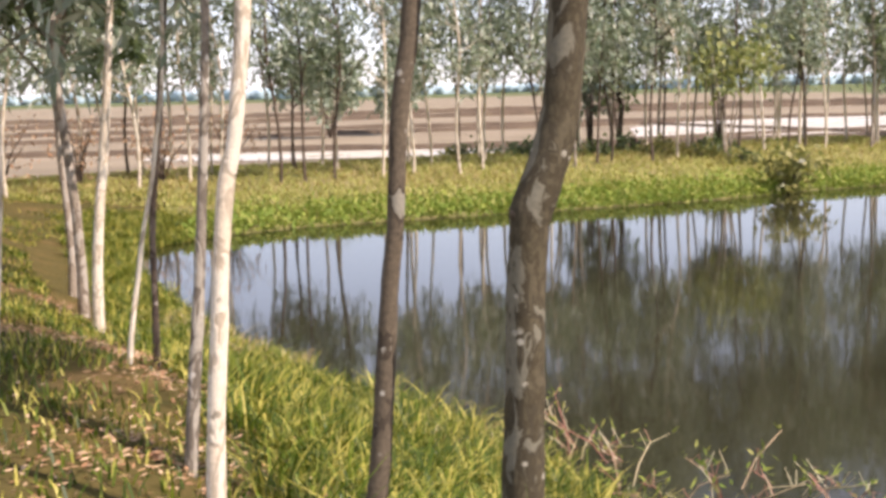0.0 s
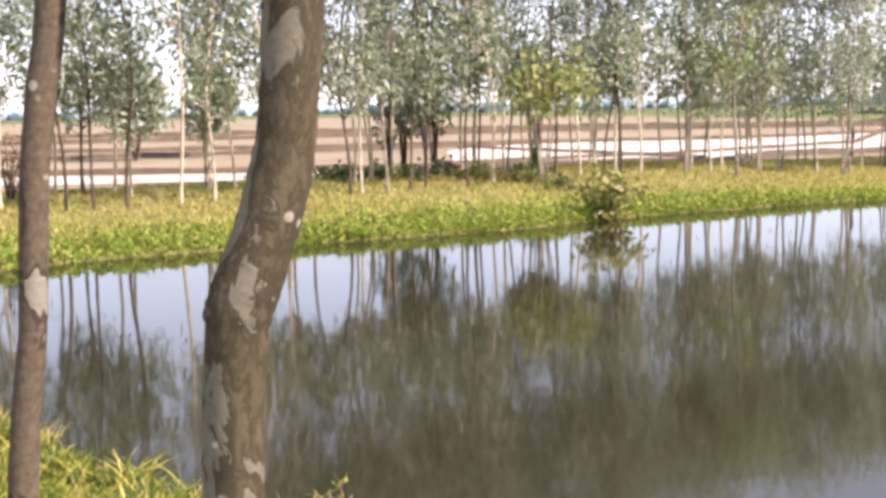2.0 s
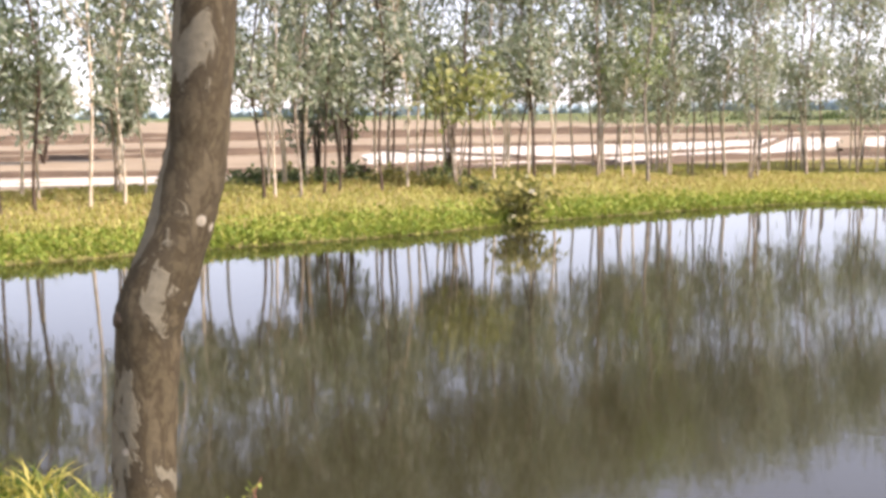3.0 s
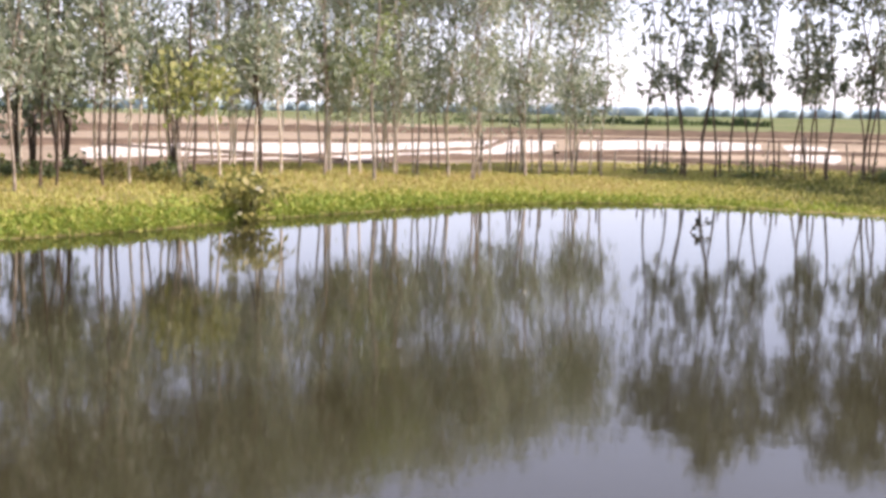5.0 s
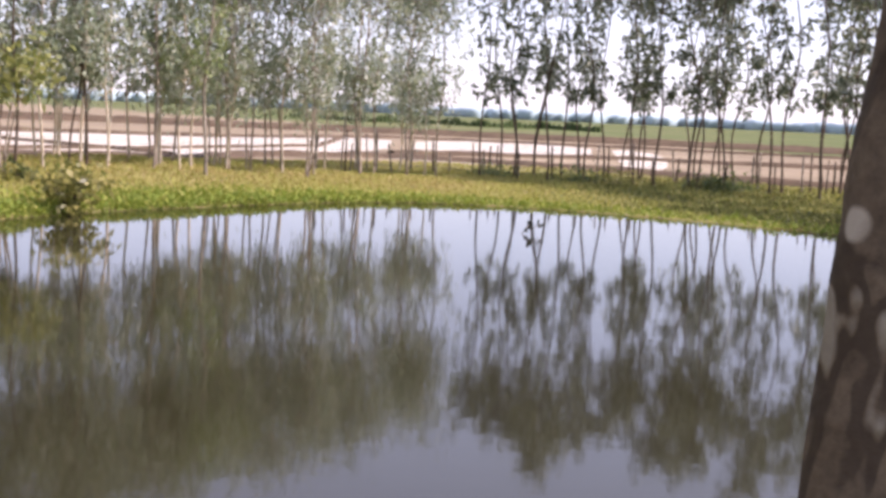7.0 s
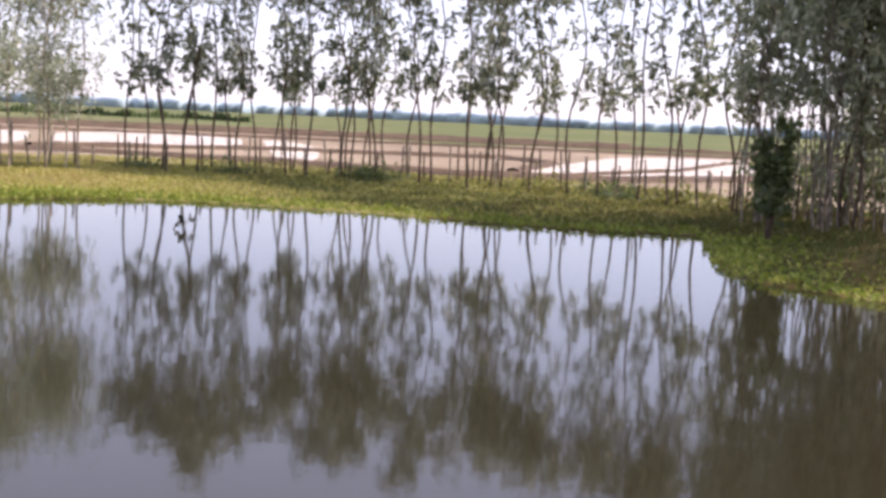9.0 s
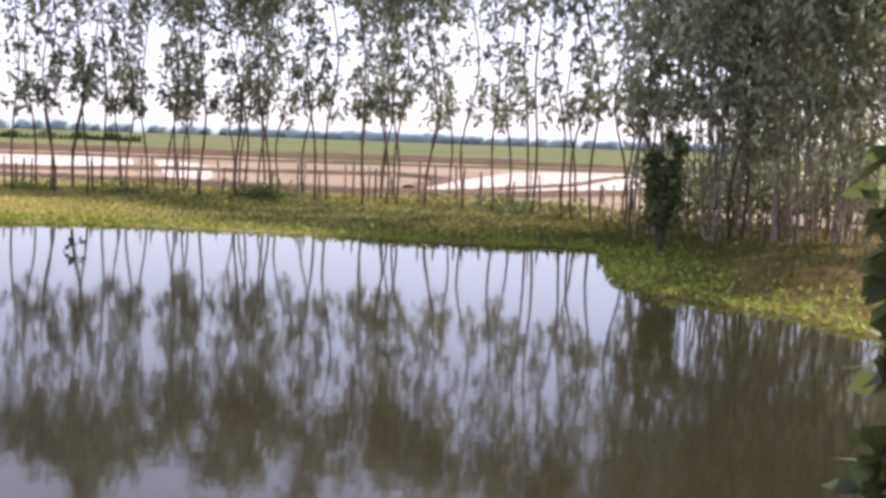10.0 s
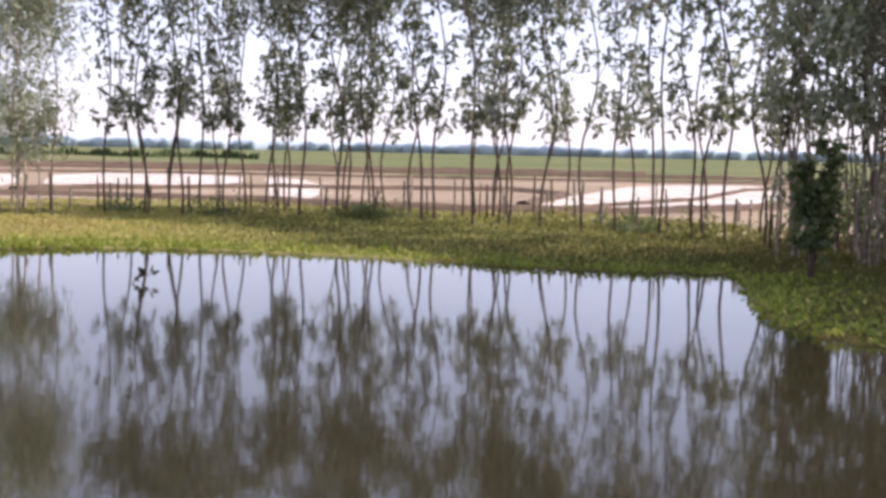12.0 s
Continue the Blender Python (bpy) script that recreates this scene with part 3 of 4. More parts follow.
bushy = [slim_tree(130, 7.6, 0.05, 2.4, 1.2, 1600, BARK_GREY, LEAF_GREEN, wave=0.1, label="eucalyptus with a thick hanging green crown")]


def inland(offsets):
    """The far waterline moved inland by the offsets."""
    line = [Vector(p) for p in ((-9.0, 16.6), (-4.2, 18.6), (-0.9, 21.0), (3.2, 22.1), (7.6, 23.4), (12.0, 25.1), (15.9, 26.3))]
    out = []
    for i in range(1, len(line) - 1):
        t = (line[i + 1] - line[i - 1]).normalized()
        out.append(tuple(line[i] + Vector((-t.y, t.x)) * offsets[i - 1]))
    return out


def bearing(p):
    return math.degrees(math.atan2(p[0], p[1]))


def around(rows, more=0.0):
    """Points by bearing in degrees and distance."""
    return [((r + more) * math.sin(radians(b)), (r + more) * math.cos(radians(b))) for b, r in rows]


EAST_ROW = [(23, 34.4), (27, 36.6), (31, 39.5), (35, 43), (40, 45.2), (48, 45.4), (55, 43.5), (61, 40.5), (66, 37), (69, 34.2), (71.5, 32.5)]
ROW_A = [(-8.5, 20.5)] + inland([5.0, 5.0, 5.0, 5.0, 5.4]) + around(EAST_ROW[:3])
ROW_B = [(-9.5, 22.5)] + inland([7.2, 7.2, 7.2, 7.2, 7.4]) + around(EAST_ROW[:3], 2.2)
row_a = offset_row(ROW_A, 0.72, seed=1)
row_b = offset_row(ROW_B, 0.55, seed=2, side=0.5, jitter=0.12)
row_c = offset_row(around(EAST_ROW[2:], -1.2), 0.85, seed=3, jitter=0.07, side=0.2)
row_d = offset_row(around(EAST_ROW[2:], 2.0), 0.8, seed=4, side=0.4, jitter=0.08)
plant(far_pale + far_grey, [p for p in row_a if bearing(p) < 24 and abs(bearing(p) - 18.0) > 1.2], 1)
plant(far_grey + far_pale, [p for p in row_b if bearing(p) < 24], 2)
plant(corner_pale, [p for p in row_a + row_b if bearing(p) >= 24], 7, 0.86, 1.12)
plant(corner_pale, [p for p in row_c + row_d if bearing(p) < 37.8], 9, 0.9, 1.1)
plant(bushy, [(16.3, 31.4), (15.5, 32.8), (9.0, 31.8)], 8)
plant(east, [p for p in row_c if bearing(p) > 39.2], 3, 0.92, 1.15)
plant(east, [p for i, p in enumerate(row_d) if bearing(p) > 39.2 and (bearing(p) < 56 or i % 3 == 0)], 4, 0.9, 1.13)
# the last four stand out of view, added to shade the spit
plant(dense, [(30.8, 13.0), (31.8, 12.0), (29.7, 10.8), (31.2, 10.9), (30.0, 9.8), (29.2, 8.8), (30.2, 7.5), (32.0, 8.8), (31.4, 9.8), (33.0, 10.2), (34.2, 9.7), (30.7, 8.5), (29.0, 7.8), (32.6, 8.0), (28.4, 6.4), (30.4, 6.5), (35.0, 11.5), (26.9, 5.0), (28.7, 4.8), (25.9, 3.8), (27.5, 3.4)], 5, 0.9, 1.15)
plant(west, [(-3.7, 11.2), (-4.8, 9.3), (-4.3, 13.2), (-5.6, 12.0), (-6.0, 15.2), (-6.8, 20.6), (-9.0, 26.0), (-5.0, 17.2), (-7.6, 17.5), (-8.2, 13.2), (-7.0, 10.2), (-9.5, 20.0), (-10.5, 16.0),
             (-4.4, 11.6), (-5.2, 14.2), (-6.6, 12.6), (-3.1, 12.6), (-2.7, 10.9), (-8.6, 15.4), (-3.6, 5.6)], 6, 0.9, 1.1)
drop(far_pale + far_grey + corner_pale + east + dense + west + bushy)


def stem_tree(name, points, radii, bark, label, low, top, reach, count, leaf, seed, knots=(), sides=14, length=0.15, width=0.035):
    """A near tree along given points of its trunk, with a crown above."""
    rng = np.random.default_rng(seed)
    points = [(points[0][0], points[0][1], ground_z(points[0][0], points[0][1]) - 0.06)] + points[(1 if points[0][2] > 0.7 else 0):]
    base = points[0]
    root = new(name)
    root.location = base
    rel = [tuple(p[k] - base[k] for k in range(3)) for p in points]
    fine, fr = [], []
    for i in range(len(rel) - 1):
        p0, p1, p2, p3 = (Vector(rel[min(max(j, 0), len(rel) - 1)]) for j in (i - 1, i, i + 1, i + 2))
        for k in range(5):
            t = k / 5
            fine.append(0.5 * (2 * p1 + (p2 - p0) * t + (2 * p0 - 5 * p1 + 4 * p2 - p3) * t * t + (3 * p1 - p0 - 3 * p2 + p3) * t ** 3))
            fr.append((radii[i] * (1 - t) + radii[i + 1] * t) * rng.uniform(0.97, 1.03))
    fine.append(Vector(rel[-1]))
    fr.append(radii[-1])
    geo = [tube(fine, fr, sides, wob=0.05, rng=rng)]
    limbs, spots = crown_points(rng, [tuple(p) for p in fine], low - base[2], top - base[2], reach, count, 30)
    geo += limbs
    for p, q, r in knots:
        p, q = Vector(p) - Vector(base), Vector(q) - Vector(base)
        stub = tube([p, p * 0.5 + q * 0.5, q], [r, r * 0.85, r * 0.45], 9)
        mesh_object("branch_stub", *stub, BARK_SLIM, root, "dark broken branch stub", smooth=True)
    v, f = join(geo)
    mesh_object("trunk", v, f, bark, root, smooth=True)
    v, f = leaves(rng, spots, length, width, 0.6)
    mesh_object("crown", v, f, leaf, root)
    return tagged(root, label, "tree")


def near_trees():
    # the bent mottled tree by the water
    # its unseen crown leans out and is thickened to shade the western ground
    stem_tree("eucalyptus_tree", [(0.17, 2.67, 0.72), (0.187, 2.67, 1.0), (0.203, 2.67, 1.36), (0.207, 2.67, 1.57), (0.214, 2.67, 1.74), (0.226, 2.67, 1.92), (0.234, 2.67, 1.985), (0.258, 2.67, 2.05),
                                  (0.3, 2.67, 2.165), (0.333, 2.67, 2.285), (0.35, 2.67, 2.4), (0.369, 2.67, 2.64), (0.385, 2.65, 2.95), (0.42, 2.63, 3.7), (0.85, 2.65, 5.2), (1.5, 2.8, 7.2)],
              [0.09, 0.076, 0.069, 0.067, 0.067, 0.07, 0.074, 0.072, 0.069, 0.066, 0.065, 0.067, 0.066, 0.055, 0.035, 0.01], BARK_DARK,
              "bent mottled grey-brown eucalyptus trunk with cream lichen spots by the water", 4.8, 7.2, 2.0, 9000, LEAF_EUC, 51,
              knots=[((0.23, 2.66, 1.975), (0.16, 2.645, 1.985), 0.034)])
    # unseen crown enlarged to cast more shade on the left ground
    stem_tree("eucalyptus_tree", [(-0.32, 2.97, 0.75), (-0.3, 2.97, 0.93), (-0.28, 2.97, 1.1), (-0.254, 2.97, 1.415), (-0.229, 2.97, 1.724), (-0.203, 2.97, 1.927), (-0.186, 2.97, 2.229), (-0.163, 2.97, 2.427),
                                  (-0.123, 2.97, 2.72), (-0.08, 2.97, 3.6), (0.05, 2.9, 5.0), (0.1, 2.8, 6.8)],
              [0.05, 0.042, 0.04, 0.037, 0.033, 0.032, 0.033, 0.034, 0.036, 0.03, 0.02, 0.006], BARK_SLIM, "slim dark mottled eucalyptus stem on the grassy slope", 4.4, 6.8, 1.6, 5000, LEAF_EUC, 52)
    stem_tree("eucalyptus_tree", [(-0.87, 2.65, 0.95), (-0.855, 2.65, 1.07), (-0.843, 2.65, 1.323), (-0.82, 2.65, 1.609), (-0.799, 2.65, 1.89), (-0.774, 2.65, 2.111), (-0.742, 2.65, 2.257), (-0.719, 2.65, 2.439),
                                  (-0.692, 2.65, 2.707), (-0.64, 2.65, 3.6), (-0.55, 2.65, 5.2), (-0.5, 2.6, 6.8)],
              [0.045, 0.034, 0.031, 0.03, 0.028, 0.029, 0.025, 0.026, 0.026, 0.023, 0.014, 0.005], BARK_PALE, "smooth cream-white eucalyptus trunk rising from leaf litter", 4.0, 6.8, 1.0, 1800, LEAF_EUC, 53)
    stem_tree("eucalyptus_tree", [(-1.03, 3.55, 0.95), (-0.988, 3.55, 1.304), (-0.965, 3.55, 1.533), (-0.946, 3.55, 1.738), (-0.922, 3.55, 2.052), (-0.901, 3.55, 2.34), (-0.877, 3.55, 2.776), (-0.86, 3.5, 3.6), (-0.9, 3.5, 5.2), (-0.9, 3.5, 6.6)],
              [0.03, 0.027, 0.025, 0.022, 0.02, 0.018, 0.017, 0.015, 0.01, 0.005], BARK_GREY, "slim pale eucalyptus stem beside a white-barked trunk", 3.8, 6.6, 0.9, 1500, LEAF_EUC, 54)
    stem_tree("eucalyptus_tree", [(-2.32, 9.4, 0.9), (-2.3, 9.4, 0.97), (-2.253, 9.4, 1.489), (-2.203, 9.4, 1.87), (-2.165, 9.4, 2.2), (-2.122, 9.4, 2.622), (-2.094, 9.4, 2.95), (-2.05, 9.4, 3.6), (-2.0, 9.4, 5.5), (-2.0, 9.4, 7.2)],
              [0.055, 0.045, 0.043, 0.042, 0.038, 0.034, 0.03, 0.026, 0.016, 0.006], BARK_PALE, "white-barked eucalyptus with drooping leaves on the shaded bank", 2.75, 7.2, 1.5, 4200, LEAF_EUC, 55)
    stem_tree("eucalyptus_tree", [(-1.46, 6.2, 0.88), (-1.448, 6.2, 1.23), (-1.443, 6.2, 1.574), (-1.419, 6.2, 1.88), (-1.377, 6.2, 2.183), (-1.346, 6.2, 2.516), (-1.312, 6.2, 2.8), (-1.25, 6.2, 4.2), (-1.2, 6.2, 6.5)],
              [0.024, 0.02, 0.02, 0.022, 0.022, 0.021, 0.019, 0.014, 0.005], BARK_BROWN, "leaning brown eucalyptus stem on the shaded bank", 2.7, 6.5, 1.2, 3400, LEAF_EUC, 56)
    stem_tree("eucalyptus_tree", [(-1.6, 6.0, 0.85), (-1.555, 6.0, 1.131), (-1.508, 6.0, 1.399), (-1.477, 6.0, 1.598), (-1.426, 6.0, 1.829), (-1.38, 6.0, 2.1), (-1.3, 6.0, 2.8), (-1.25, 5.9, 5.2)],
              [0.02, 0.016, 0.015, 0.014, 0.013, 0.013, 0.012, 0.004], BARK_PALE, "thin grey eucalyptus sapling on the bank", 2.75, 5.2, 0.9, 1600, LEAF_EUC, 57)
    stem_tree("eucalyptus_tree", [(-2.070, 4.6, 0.95), (-2.045, 4.6, 1.18), (-1.995, 4.6, 1.69), (-1.960, 4.6, 2.09), (-1.945, 4.6, 2.48), (-1.920, 4.6, 2.87), (-1.820, 4.5, 3.60), (-1.670, 4.4, 6.50)],
              [0.05, 0.042, 0.04, 0.038, 0.036, 0.034, 0.03, 0.008], BARK_PALE, "pale eucalyptus trunk with spreading low limbs", 2.35, 6.5, 0.9, 4200, LEAF_EUC, 58)
    # the stem beside the viewer on the eastern side
    # its unseen crown is kept small so sun reaches the pale trunk
    stem_tree("eucalyptus_tree", [(0.87, 0.64, 0.93), (0.876, 0.638, 1.6), (0.885, 0.635, 2.12), (0.888, 0.631, 2.22), (0.89, 0.626, 2.315), (0.896, 0.618, 2.42), (0.901, 0.61, 2.5), (0.91, 0.6, 2.7), (0.96, 0.56, 3.8), (1.0, 0.5, 6.0)],
              [0.055, 0.045, 0.044, 0.044, 0.043, 0.042, 0.041, 0.039, 0.03, 0.008], BARK_SLIM, "dark mottled eucalyptus stem with peeling cream patches", 5.0, 6.4, 0.6, 700, LEAF_EUC, 59)


near_trees()


# ------------------------------------------------------------------ plants on the banks
def scatter(rng, n, x0, x1, y0, y1, keep):
    x, y = rng.uniform(x0, x1, n), rng.uniform(y0, y1, n)
    d = shore_distance(x, y)
    k = keep(x, y, d)
    x, y, d = x[k], y[k], d[k]
    return np.stack([x, y, height(x, y, d)], 1), d


def patchy(x, y, f=0.7):
    return 0.5 + 0.25 * np.sin(f * x + 1.7 * np.sin(f * 1.3 * y)) + 0.25 * np.cos(f * 1.1 * y + 1.3 * np.sin(f * 0.9 * x + 2))


def stuff(name, v, f, mat, label, category):
    return tagged(mesh_object(name, v, f, mat), label, category, kind="stuff")


def band(rng, n, lo, hi):
    """Random places along the waterline, lo to hi metres inland, more of them by the water."""
    nxt = np.roll(LOOP, -1, 0)
    seg = nxt - LOOP
    ln = np.linalg.norm(seg, axis=1)
    i = rng.choice(len(LOOP), n, p=ln / ln.sum())
    q = LOOP[i] + seg[i] * rng.uniform(0, 1, (n, 1))
    off = lo + (hi - lo) * rng.beta(1.1, 2.4, n)
    turn = np.stack([-seg[i, 1], seg[i, 0]], 1) / ln[i, None]
    q = q + turn * off[:, None]
    d = shore_distance(q[:, 0], q[:, 1])
    return np.stack([q[:, 0], q[:, 1], height(q[:, 0], q[:, 1], d)], 1)


def far_bank_plants():
    rng = np.random.default_rng(70)
    far = lambda x, y: ((y - 0.2 * x > 12) | (x > 15)) & ~((x < -2.6) & (y < 23))
    bare = lambda x, y, d: (np.degrees(np.arctan2(x, y)) > 34) & (d > bank_width(x, y) - 2.6)  # upper edge of the eastern bank, where grass is thinned
    p, d = scatter(rng, 570000, -12, 41, 1, 42, lambda x, y, d: far(x, y) & (d > 0.25) & (d < bank_width(x, y) + 2.2) & (rng.uniform(0, 1, len(x)) < (0.55 + 0.45 * patchy(x, y)) * np.where(bare(x, y, d), 0.22, 1.0)))
    b = np.degrees(np.arctan2(p[:, 0], p[:, 1]))
    dry = rng.uniform(0, 1, len(p)) < 0.75 * step(d, 1.0, 4.5) * (0.35 + 0.65 * patchy(p[:, 0], p[:, 1], 0.9)) * (1 - 0.85 * step(b, 36, 46))
    # blades by bearing that take the shade-dark grass colour
    lush = ~dry & (rng.uniform(0, 1, len(p)) < 0.75 * step(b, 38, 48) + 0.25 * step(b, 60, 66))
    low = (0.35 + 0.65 * step(d, 0.2, 1.6))[:, None]
    v, f = blades(rng, p[lush], 0.08 * low[lush], 0.026, 0.8)
    stuff("grass", v, f, GRASS_SHADE, "thick green grass on the eastern bank and spit, darkened as tree shade", "grass")
    v, f = blades(rng, p[~dry & ~lush], 0.1 * low[~dry & ~lush], 0.03, 0.6)
    stuff("grass", v, f, GRASS_FAR, "short sunlit yellow-green grass covering the far bank", "grass")
    v, f = blades(rng, p[dry], 0.085, 0.025, 0.8)
    stuff("dry_grass", v, f, GRASS_TAN, "short sun-bleached tan grass on the upper bank", "grass")
    p = band(rng, 90000, -0.15, 2.3)
    b = np.degrees(np.arctan2(p[:, 0], p[:, 1]))
    thin = rng.uniform(0, 1, len(p)) < 0.75 * step(b, 34, 48)
    p = p[far(p[:, 0], p[:, 1]) & ~thin & ~((p[:, 0] < -0.5) & (p[:, 1] < 18.5)) & (rng.uniform(0, 1, len(p)) < 0.35 + 0.65 * patchy(p[:, 0], p[:, 1], 1.7))]
    b = np.degrees(np.arctan2(p[:, 0], p[:, 1]))
    rise = 0.2 - 0.13 * step(b, 24, 42)  # the weeds lie flat along the eastern bank
    up = np.maximum(p[:, 2], 0) + rng.uniform(0.0, 1.0, len(p)) * rise * (0.45 + 0.55 * patchy(p[:, 0], p[:, 1], 3.0))
    p[:, 2] = up
    v, f = leaves(rng, p, 0.12, 0.06, -0.15)
    stuff("waterside_weed", v, f, FRINGE, "bright broad-leaved weeds fringing the far waterline", "water weed")


def shrub(name, x, y, tall, wide, count, mat, label, category, stems=6, seed=1, length=0.16, width=0.09, low=0.3, z=None, bark=BARK_BROWN, crown=None):
    rng = np.random.default_rng(seed)
    root = new(name)
    root.location = (x, y, (ground_z(x, y) if z is None else z) - 0.03)
    geo, spots = [], []
    for i in range(stems):
        an = 2 * math.pi * i / stems + rng.uniform(-0.4, 0.4)
        r = wide / 2 * rng.uniform(0.35, 1.0)
        h = tall * rng.uniform(0.65, 1.0)
        tip = Vector((math.cos(an) * r, math.sin(an) * r, h))
        mid = Vector((tip.x * 0.35, tip.y * 0.35, h * 0.5))
        geo.append(tube([(0.03 * math.cos(an), 0.03 * math.sin(an), 0), mid, tip], [min(0.012 + 0.008 * tall, 0.03), min(0.01 + 0.004 * tall, 0.02), 0.004], 6))
        for j in range(7):
            k = low + (1 - low) * rng.random()
            c = (mid * (1 - k) * 2 * k + tip * k) if k < 0.5 else mid.lerp(tip, 2 * k - 1)
            c = c + Vector(rng.normal(0, wide * 0.12, 3))
            if crown:
                d = Vector(rng.normal(size=3)).normalized() * rng.uniform(0.35, 1.0)
                c = Vector((d.x * wide / 2, d.y * wide / 2, tall * (crown[0] + d.z * crown[1])))
            c.z = max(c.z, 0.08)
            spots.append(rng.normal(size=(count // (stems * 7), 3)) * wide * rng.uniform(0.07, 0.13) + tuple(c))
    for v, f in geo:
        mesh_object("stem", v, f, bark, root, smooth=True)
    sp = np.concatenate(spots)
    sp[:, 2] = np.maximum(sp[:, 2], 0.05)
    v, f = leaves(rng, sp, length, width, 0.35)
    mesh_object("foliage", v, f, mat, root)
    return tagged(root, label, category)


far_bank_plants()
shrub("waterside_bush", 10.0, 25.1, 1.1, 1.4, 500, LEAF_OLIVE, "small olive-green leafy bush at the far waterline", "bush", 9, 81, 0.2, 0.1, 0.25, crown=(0.55, 0.45))
shrub("climber_covered_stump", 26.6, 11.0, 2.75, 0.8, 1500, LEAF_DARK, "upright dark bush smothered in climbing leaves", "bush", 6, 82, 0.2, 0.12, 0.15)
shrub("broadleaf_tree", 10.05, 29.4, 3.2, 2.5, 470, LEAF_YELLOW, "young yellow-green broadleaf tree behind the eucalyptus row", "tree", 5, 83, 0.22, 0.12, 0.55, crown=(0.78, 0.25), bark=BARK_FAR)
shrub("broadleaf_tree", 11.6, 34.6, 3.7, 1.7, 1000, LEAF_DARK, "dark green broadleaf tree behind the eucalyptus row", "tree", 6, 84, 0.24, 0.13, 0.45, crown=(0.7, 0.32))
for i, (x, y, h) in enumerate([(7.0, 33.2, 5.6), (8.4, 33.8, 5.8), (7.8, 34.8, 5.2)]):
    shrub("leafy_sapling", x, y, h, 1.5, 1000, LEAF_GREEN if i % 2 else LEAF_EUC, "dark bushy sapling among the slender bank trees", "tree", 6, 90 + i, 0.22, 0.1, 0.3, crown=(0.58, 0.42))
for i, (x, y, h, w) in enumerate([(0.8, 60, 4.3, 3.2), (4.3, 61.5, 4.3, 2.4)]):
    shrub("field_tree", x, y, h, w, 1500, LEAF_EUC, "round grey-green tree standing out in the brown field", "tree", 8, 100 + i, 0.4, 0.22, 0.15, crown=(0.6, 0.4))


def undergrowth():
    rng = np.random.default_rng(160)
    # scrub between the trunks, spread along the row to give its shadow strip
    for i in range(15):
        b, r = rng.uniform(1, 20), rng.uniform(30.5, 33)
        x, y = r * math.sin(radians(b)), r * math.cos(radians(b))
        shrub("undergrowth_bush", x, y, rng.uniform(0.22, 0.45), rng.uniform(0.7, 1.3), 240, LEAF_DARK if i % 3 else LEAF_OLIVE, "low dark green scrub at the foot of the tree row, partly standing in for its shadow", "bush", 5, 200 + i, 0.14, 0.08, 0.2, crown=(0.5, 0.5))
    # added low bushes that make the dark shadow strip by the eastern row
    for i in range(16):
        x, y = around([(rng.uniform(40, 66), 0)], 1)[0]
        b = bearing((x, y))
        r = float(np.interp(b, [q[0] for q in EAST_ROW], [q[1] for q in EAST_ROW])) - rng.uniform(0.3, 2.2)
        shrub("undergrowth_bush", x * r, y * r, rng.uniform(0.2, 0.36), rng.uniform(1.2, 2.4), 340, LEAF_DARK if i % 2 else LEAF_OLIVE, "low dark scrub standing in for shadow along the eastern tree row", "bush", 5, 220 + i, 0.15, 0.08, 0.2, crown=(0.5, 0.5))
    for i in range(9):
        x, y = around([(68.5 + 1.4 * i, rng.uniform(34.5, 38))])[0]
        shrub("undergrowth_bush", x, y, rng.uniform(1.3, 2.1), 2.4, 420, LEAF_DARK if i % 3 else LEAF_GREEN, "dark leafy scrub between the crowded grove stems", "bush", 6, 240 + i, 0.22, 0.11, 0.2, crown=(0.52, 0.46))


undergrowth()


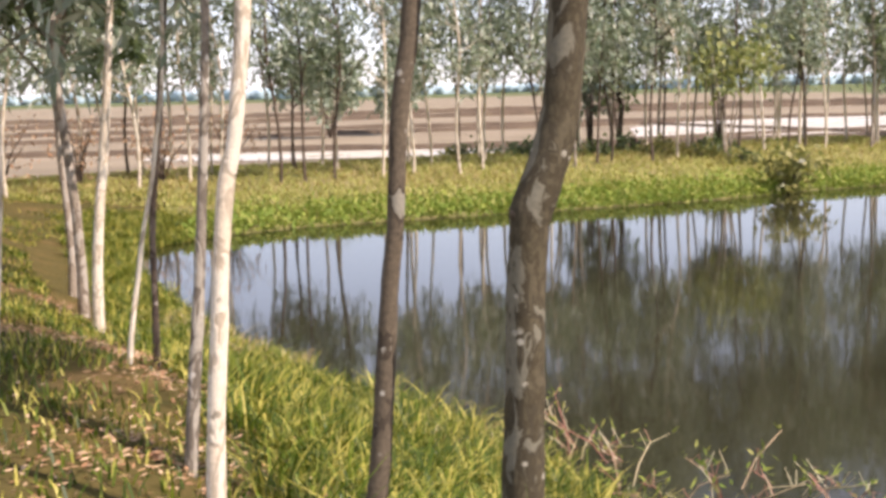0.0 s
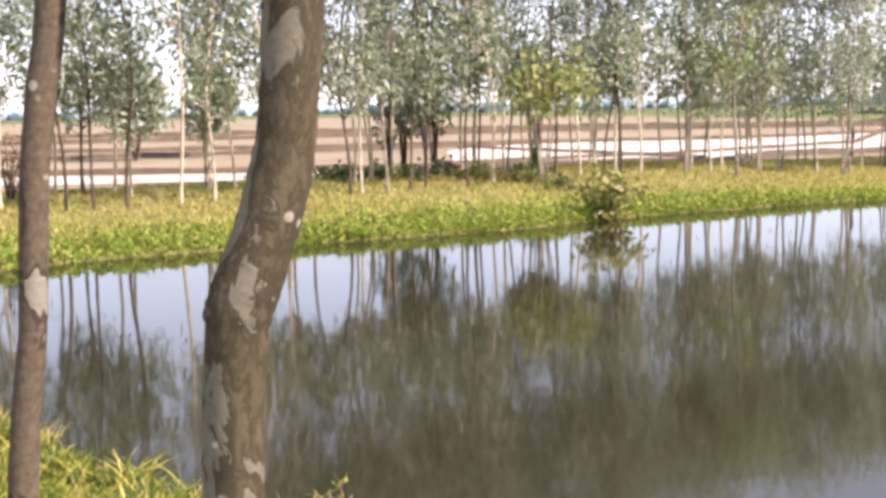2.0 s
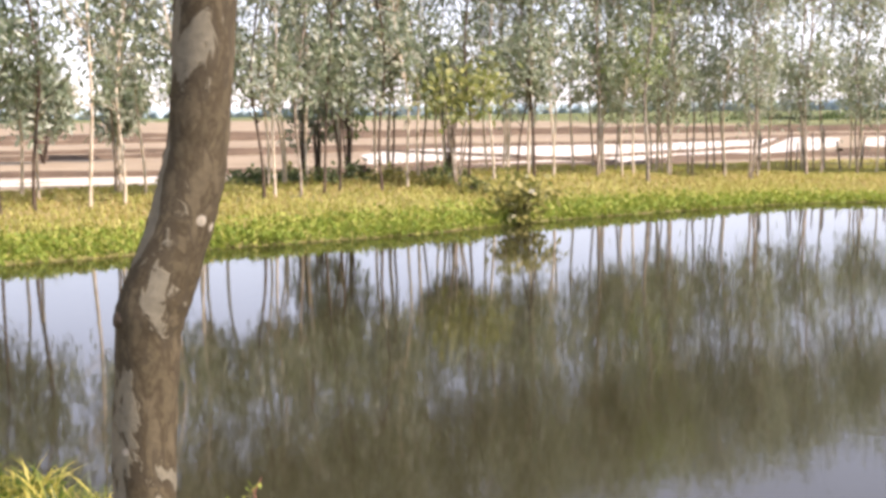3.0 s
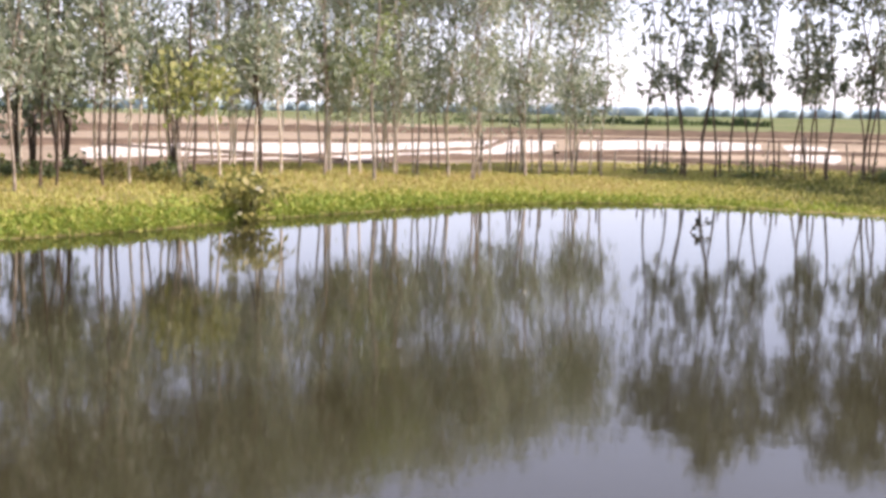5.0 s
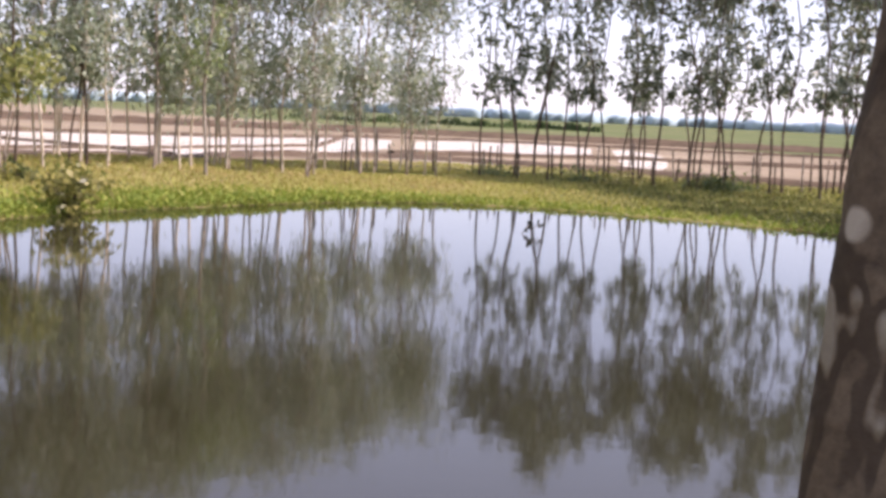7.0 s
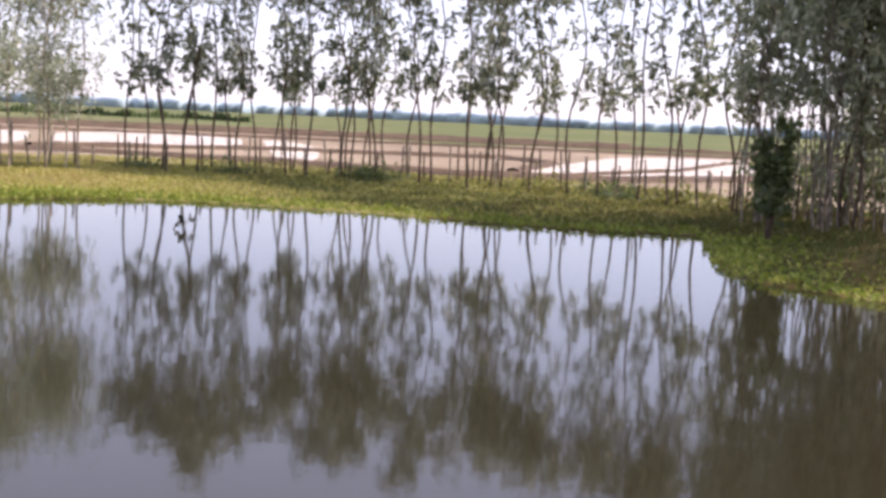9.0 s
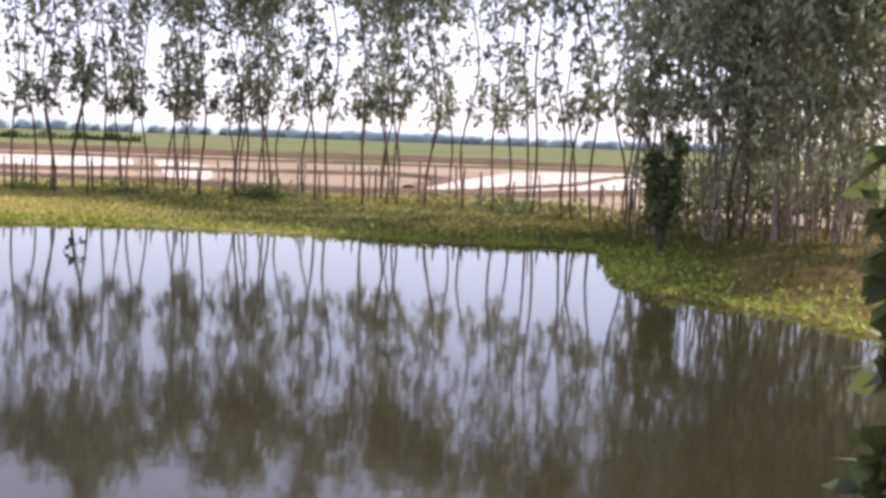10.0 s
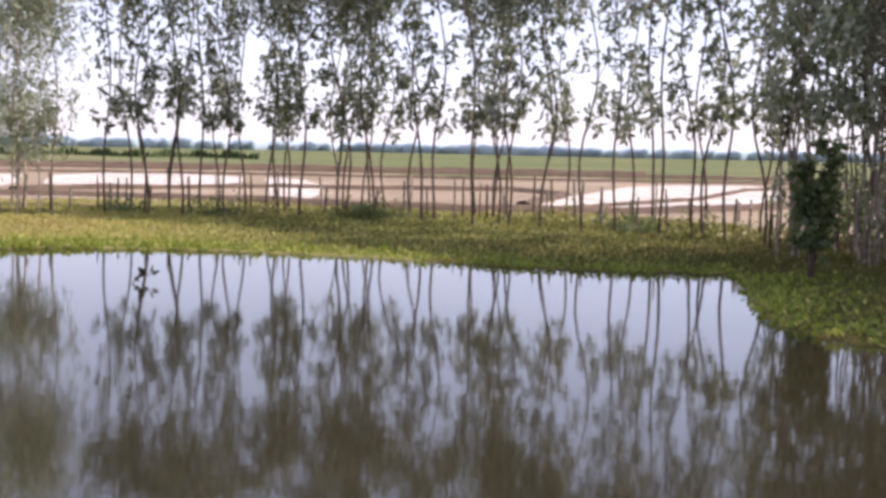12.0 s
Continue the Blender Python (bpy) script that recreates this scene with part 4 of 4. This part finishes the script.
def near_bank_plants():
    rng = np.random.default_rng(120)
    slope = lambda x, y, d: (x < 6) & ((y < 18) | (x < -2.0)) & (y > 1.5) & (d > -0.2) & (d < 2.6) & (x > -0.65 - 0.235 * (y - 3.4) + 0.12 * np.sin(5 * y))
    p, d = scatter(rng, 720000, -7, 6, 1.5, 22, lambda x, y, d: slope(x, y, d) & (rng.uniform(0, 1, len(x)) < 0.9 - 0.25 * d) & ~((x > 1.0) & (y < 4.0)))
    p[:, 2] = np.maximum(p[:, 2], 0.0)
    tuft = 0.35 + 1.15 * patchy(p[:, 0], p[:, 1], 5.5) * (0.6 + 0.8 * patchy(p[:, 1], p[:, 0], 13.0))
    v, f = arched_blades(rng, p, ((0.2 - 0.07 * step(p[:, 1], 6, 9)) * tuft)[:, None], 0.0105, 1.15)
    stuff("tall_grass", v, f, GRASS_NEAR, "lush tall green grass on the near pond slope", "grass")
    p, d = scatter(rng, 9000, -4, 1.5, 3.4, 12, lambda x, y, d: (d > -0.25) & (d < 0.6) & (patchy(x, y, 1.6) > 0.42))
    p[:, 2] = np.maximum(p[:, 2], 0.0)
    v, f = blades(rng, p, 0.17, 0.012, 1.3)
    stuff("dry_grass", v, f, GRASS_DRY, "straw-coloured dry grass hanging over the water", "grass")
    p, d = scatter(rng, 400000, -9, 9, -7, 24.5, lambda x, y, d: ((y < 17) | (x < -2.4)) & (d > np.where(y < 3.5, 0.3, 1.3)) & (d < 9) & (rng.uniform(0, 1, len(x)) < np.clip(1.6 * patchy(x, y, 1.4) - 0.45, 0, 1)))
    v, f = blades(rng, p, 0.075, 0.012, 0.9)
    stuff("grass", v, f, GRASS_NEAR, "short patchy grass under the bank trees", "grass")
    heap = lambda x, y: np.exp(-((x + 1.25) / 0.45) ** 2 - ((y - 3.7) / 0.55) ** 2) + np.exp(-((x + 0.6) / 0.3) ** 2 - ((y - 3.6) / 0.6) ** 2)
    p, d = scatter(rng, 200000, -6, 7, -6, 12, lambda x, y, d: (d > np.where(y < 3, 0.6, 1.2)) & (d < 7) & (rng.uniform(0, 1, len(x)) < np.clip(0.75 - 1.5 * patchy(x, y, 1.4), 0.03, 1) + 0.9 * heap(x, y)))
    p[:, 2] += rng.uniform(0.005, 0.04, len(p))
    n = len(p)
    v, f = leaves(rng, p, 0.055, 0.022, 0.0)
    v = v.reshape(n, 4, 3)
    v[:, :, 2] = p[:, None, 2] + (v[:, :, 2] - p[:, None, 2]) * 0.3
    stuff("leaf_litter", v.reshape(-1, 3), f, LITTER, "fallen brown and pinkish eucalyptus leaves on the ground", "leaf litter")


def weed_sprays():
    rng = np.random.default_rng(140)
    for x, y in [(1.15, 6.3), (1.3, 6.6), (1.45, 6.2), (1.5, 5.4), (1.9, 5.5), (2.2, 5.4), (1.75, 5.1), (2.4, 5.0), (1.3, 5.6)]:
        root = new("red_stemmed_weed")
        root.location = (x, y, 0.0)
        geo, tips = [], []
        for i in range(4):
            an, h = rng.uniform(0, 6.28), rng.uniform(0.1, 0.36)
            out = rng.uniform(0.15, 0.5)
            a0 = Vector((0, 0, -0.15))
            a1 = Vector((math.cos(an) * out * 0.5, math.sin(an) * out * 0.5, h * 0.55))
            a2 = Vector((math.cos(an) * out, math.sin(an) * out, h))
            geo.append(tube([a0, a1, a2], [0.0055, 0.0045, 0.003], 5))
            for j in range(3):
                c = a1.lerp(a2, rng.random())
                e = c + Vector((rng.normal(0, 0.06), rng.normal(0, 0.06), rng.uniform(0.03, 0.12)))
                geo.append(tube([c, c.lerp(e, 0.5), e], [0.003, 0.0025, 0.002], 4))
                tips.append(tuple(e))
            tips += [tuple(a2)] * 2
        v, f = join(geo)
        mesh_object("stalk", v, f, RED_STEM, root)
        v, f = leaves(rng, np.array(tips) + rng.normal(0, 0.015, (len(tips), 3)), 0.075, 0.016, -0.4)
        mesh_object("foliage", v, f, FRINGE, root)
        tagged(root, "sprawling dry pinkish-stemmed weed growing out of the shallows", "water weed", "weeds in the shallows")


near_bank_plants()
weed_sprays()


# ------------------------------------------------------------------ stakes on the eastern bank
def make_stakes():
    rng = np.random.default_rng(150)
    line = around(EAST_ROW[2:], 0.9)
    for x, y in offset_row(line, 0.55, seed=151, side=0.15, jitter=0.2):
        h, r = rng.uniform(0.75, 1.5), rng.uniform(0.026, 0.042)
        lx, ly = rng.normal(0, 0.05, 2)
        v, f = tube([(0, 0, -0.1), (lx * 0.5, ly * 0.5, h * 0.5), (lx, ly, h)], [r * 1.1, r, r * 0.9], 7, wob=0.2, rng=rng)
        ob = mesh_object("wooden_stake", v, f, BARK_GREY if rng.random() < 0.4 else BARK_BROWN, smooth=True)
        ob.location = (x, y, ground_z(x, y))
        tagged(ob, "short weathered wooden stake on the eastern bank", "stake", "stakes along the eastern bank")


make_stakes()


shrub("broadleaf_sapling", 2.115, 0.835, 3.4, 0.18, 8000, LEAF_DARK, "dark thickly leaved sapling on the near bank", "sapling", 20, 171, 0.05, 0.03, 0.03, crown=(0.58, 0.42))


def floating_twig():
    rng = np.random.default_rng(180)
    root = new("floating_twig")
    root.location = (17.6, 19.5, 0.0)
    root.scale = (0.95, 0.95, 0.85)
    v, f = tube([(-0.25, 0.0, -0.02), (-0.05, 0.02, 0.2), (0.12, 0.0, 0.14), (0.24, -0.03, 0.27)], [0.016, 0.016, 0.013, 0.006], 5)
    mesh_object("twig", v, f, BARK_BROWN, root, smooth=True)
    v, f = leaves(rng, np.array([(-0.2, 0, 0.14), (-0.15, 0, 0.2), (-0.05, 0, 0.22), (0.1, 0, 0.16), (0.18, 0, 0.2), (0.24, 0, 0.26), (0.25, 0, 0.22), (0.05, 0, 0.18), (-0.1, 0, 0.1), (0.2, 0, 0.14)]), 0.2, 0.1, -0.1)
    mesh_object("foliage", v, f, TWIG_SILHOUETTE, root)
    tagged(root, "dark leafy twig poking out of the still water", "twig")


floating_twig()
for i, (x, y) in enumerate([(-5.2, 25.6), (-3.6, 26.4), (-6.6, 24.6), (-2.2, 27.6)]):
    shrub("dry_brush", x, y, 1.5, 1.6, 300, LITTER, "tangle of dry brown brushwood on the bank", "brushwood", 10, 190 + i, 0.14, 0.04, 0.2)
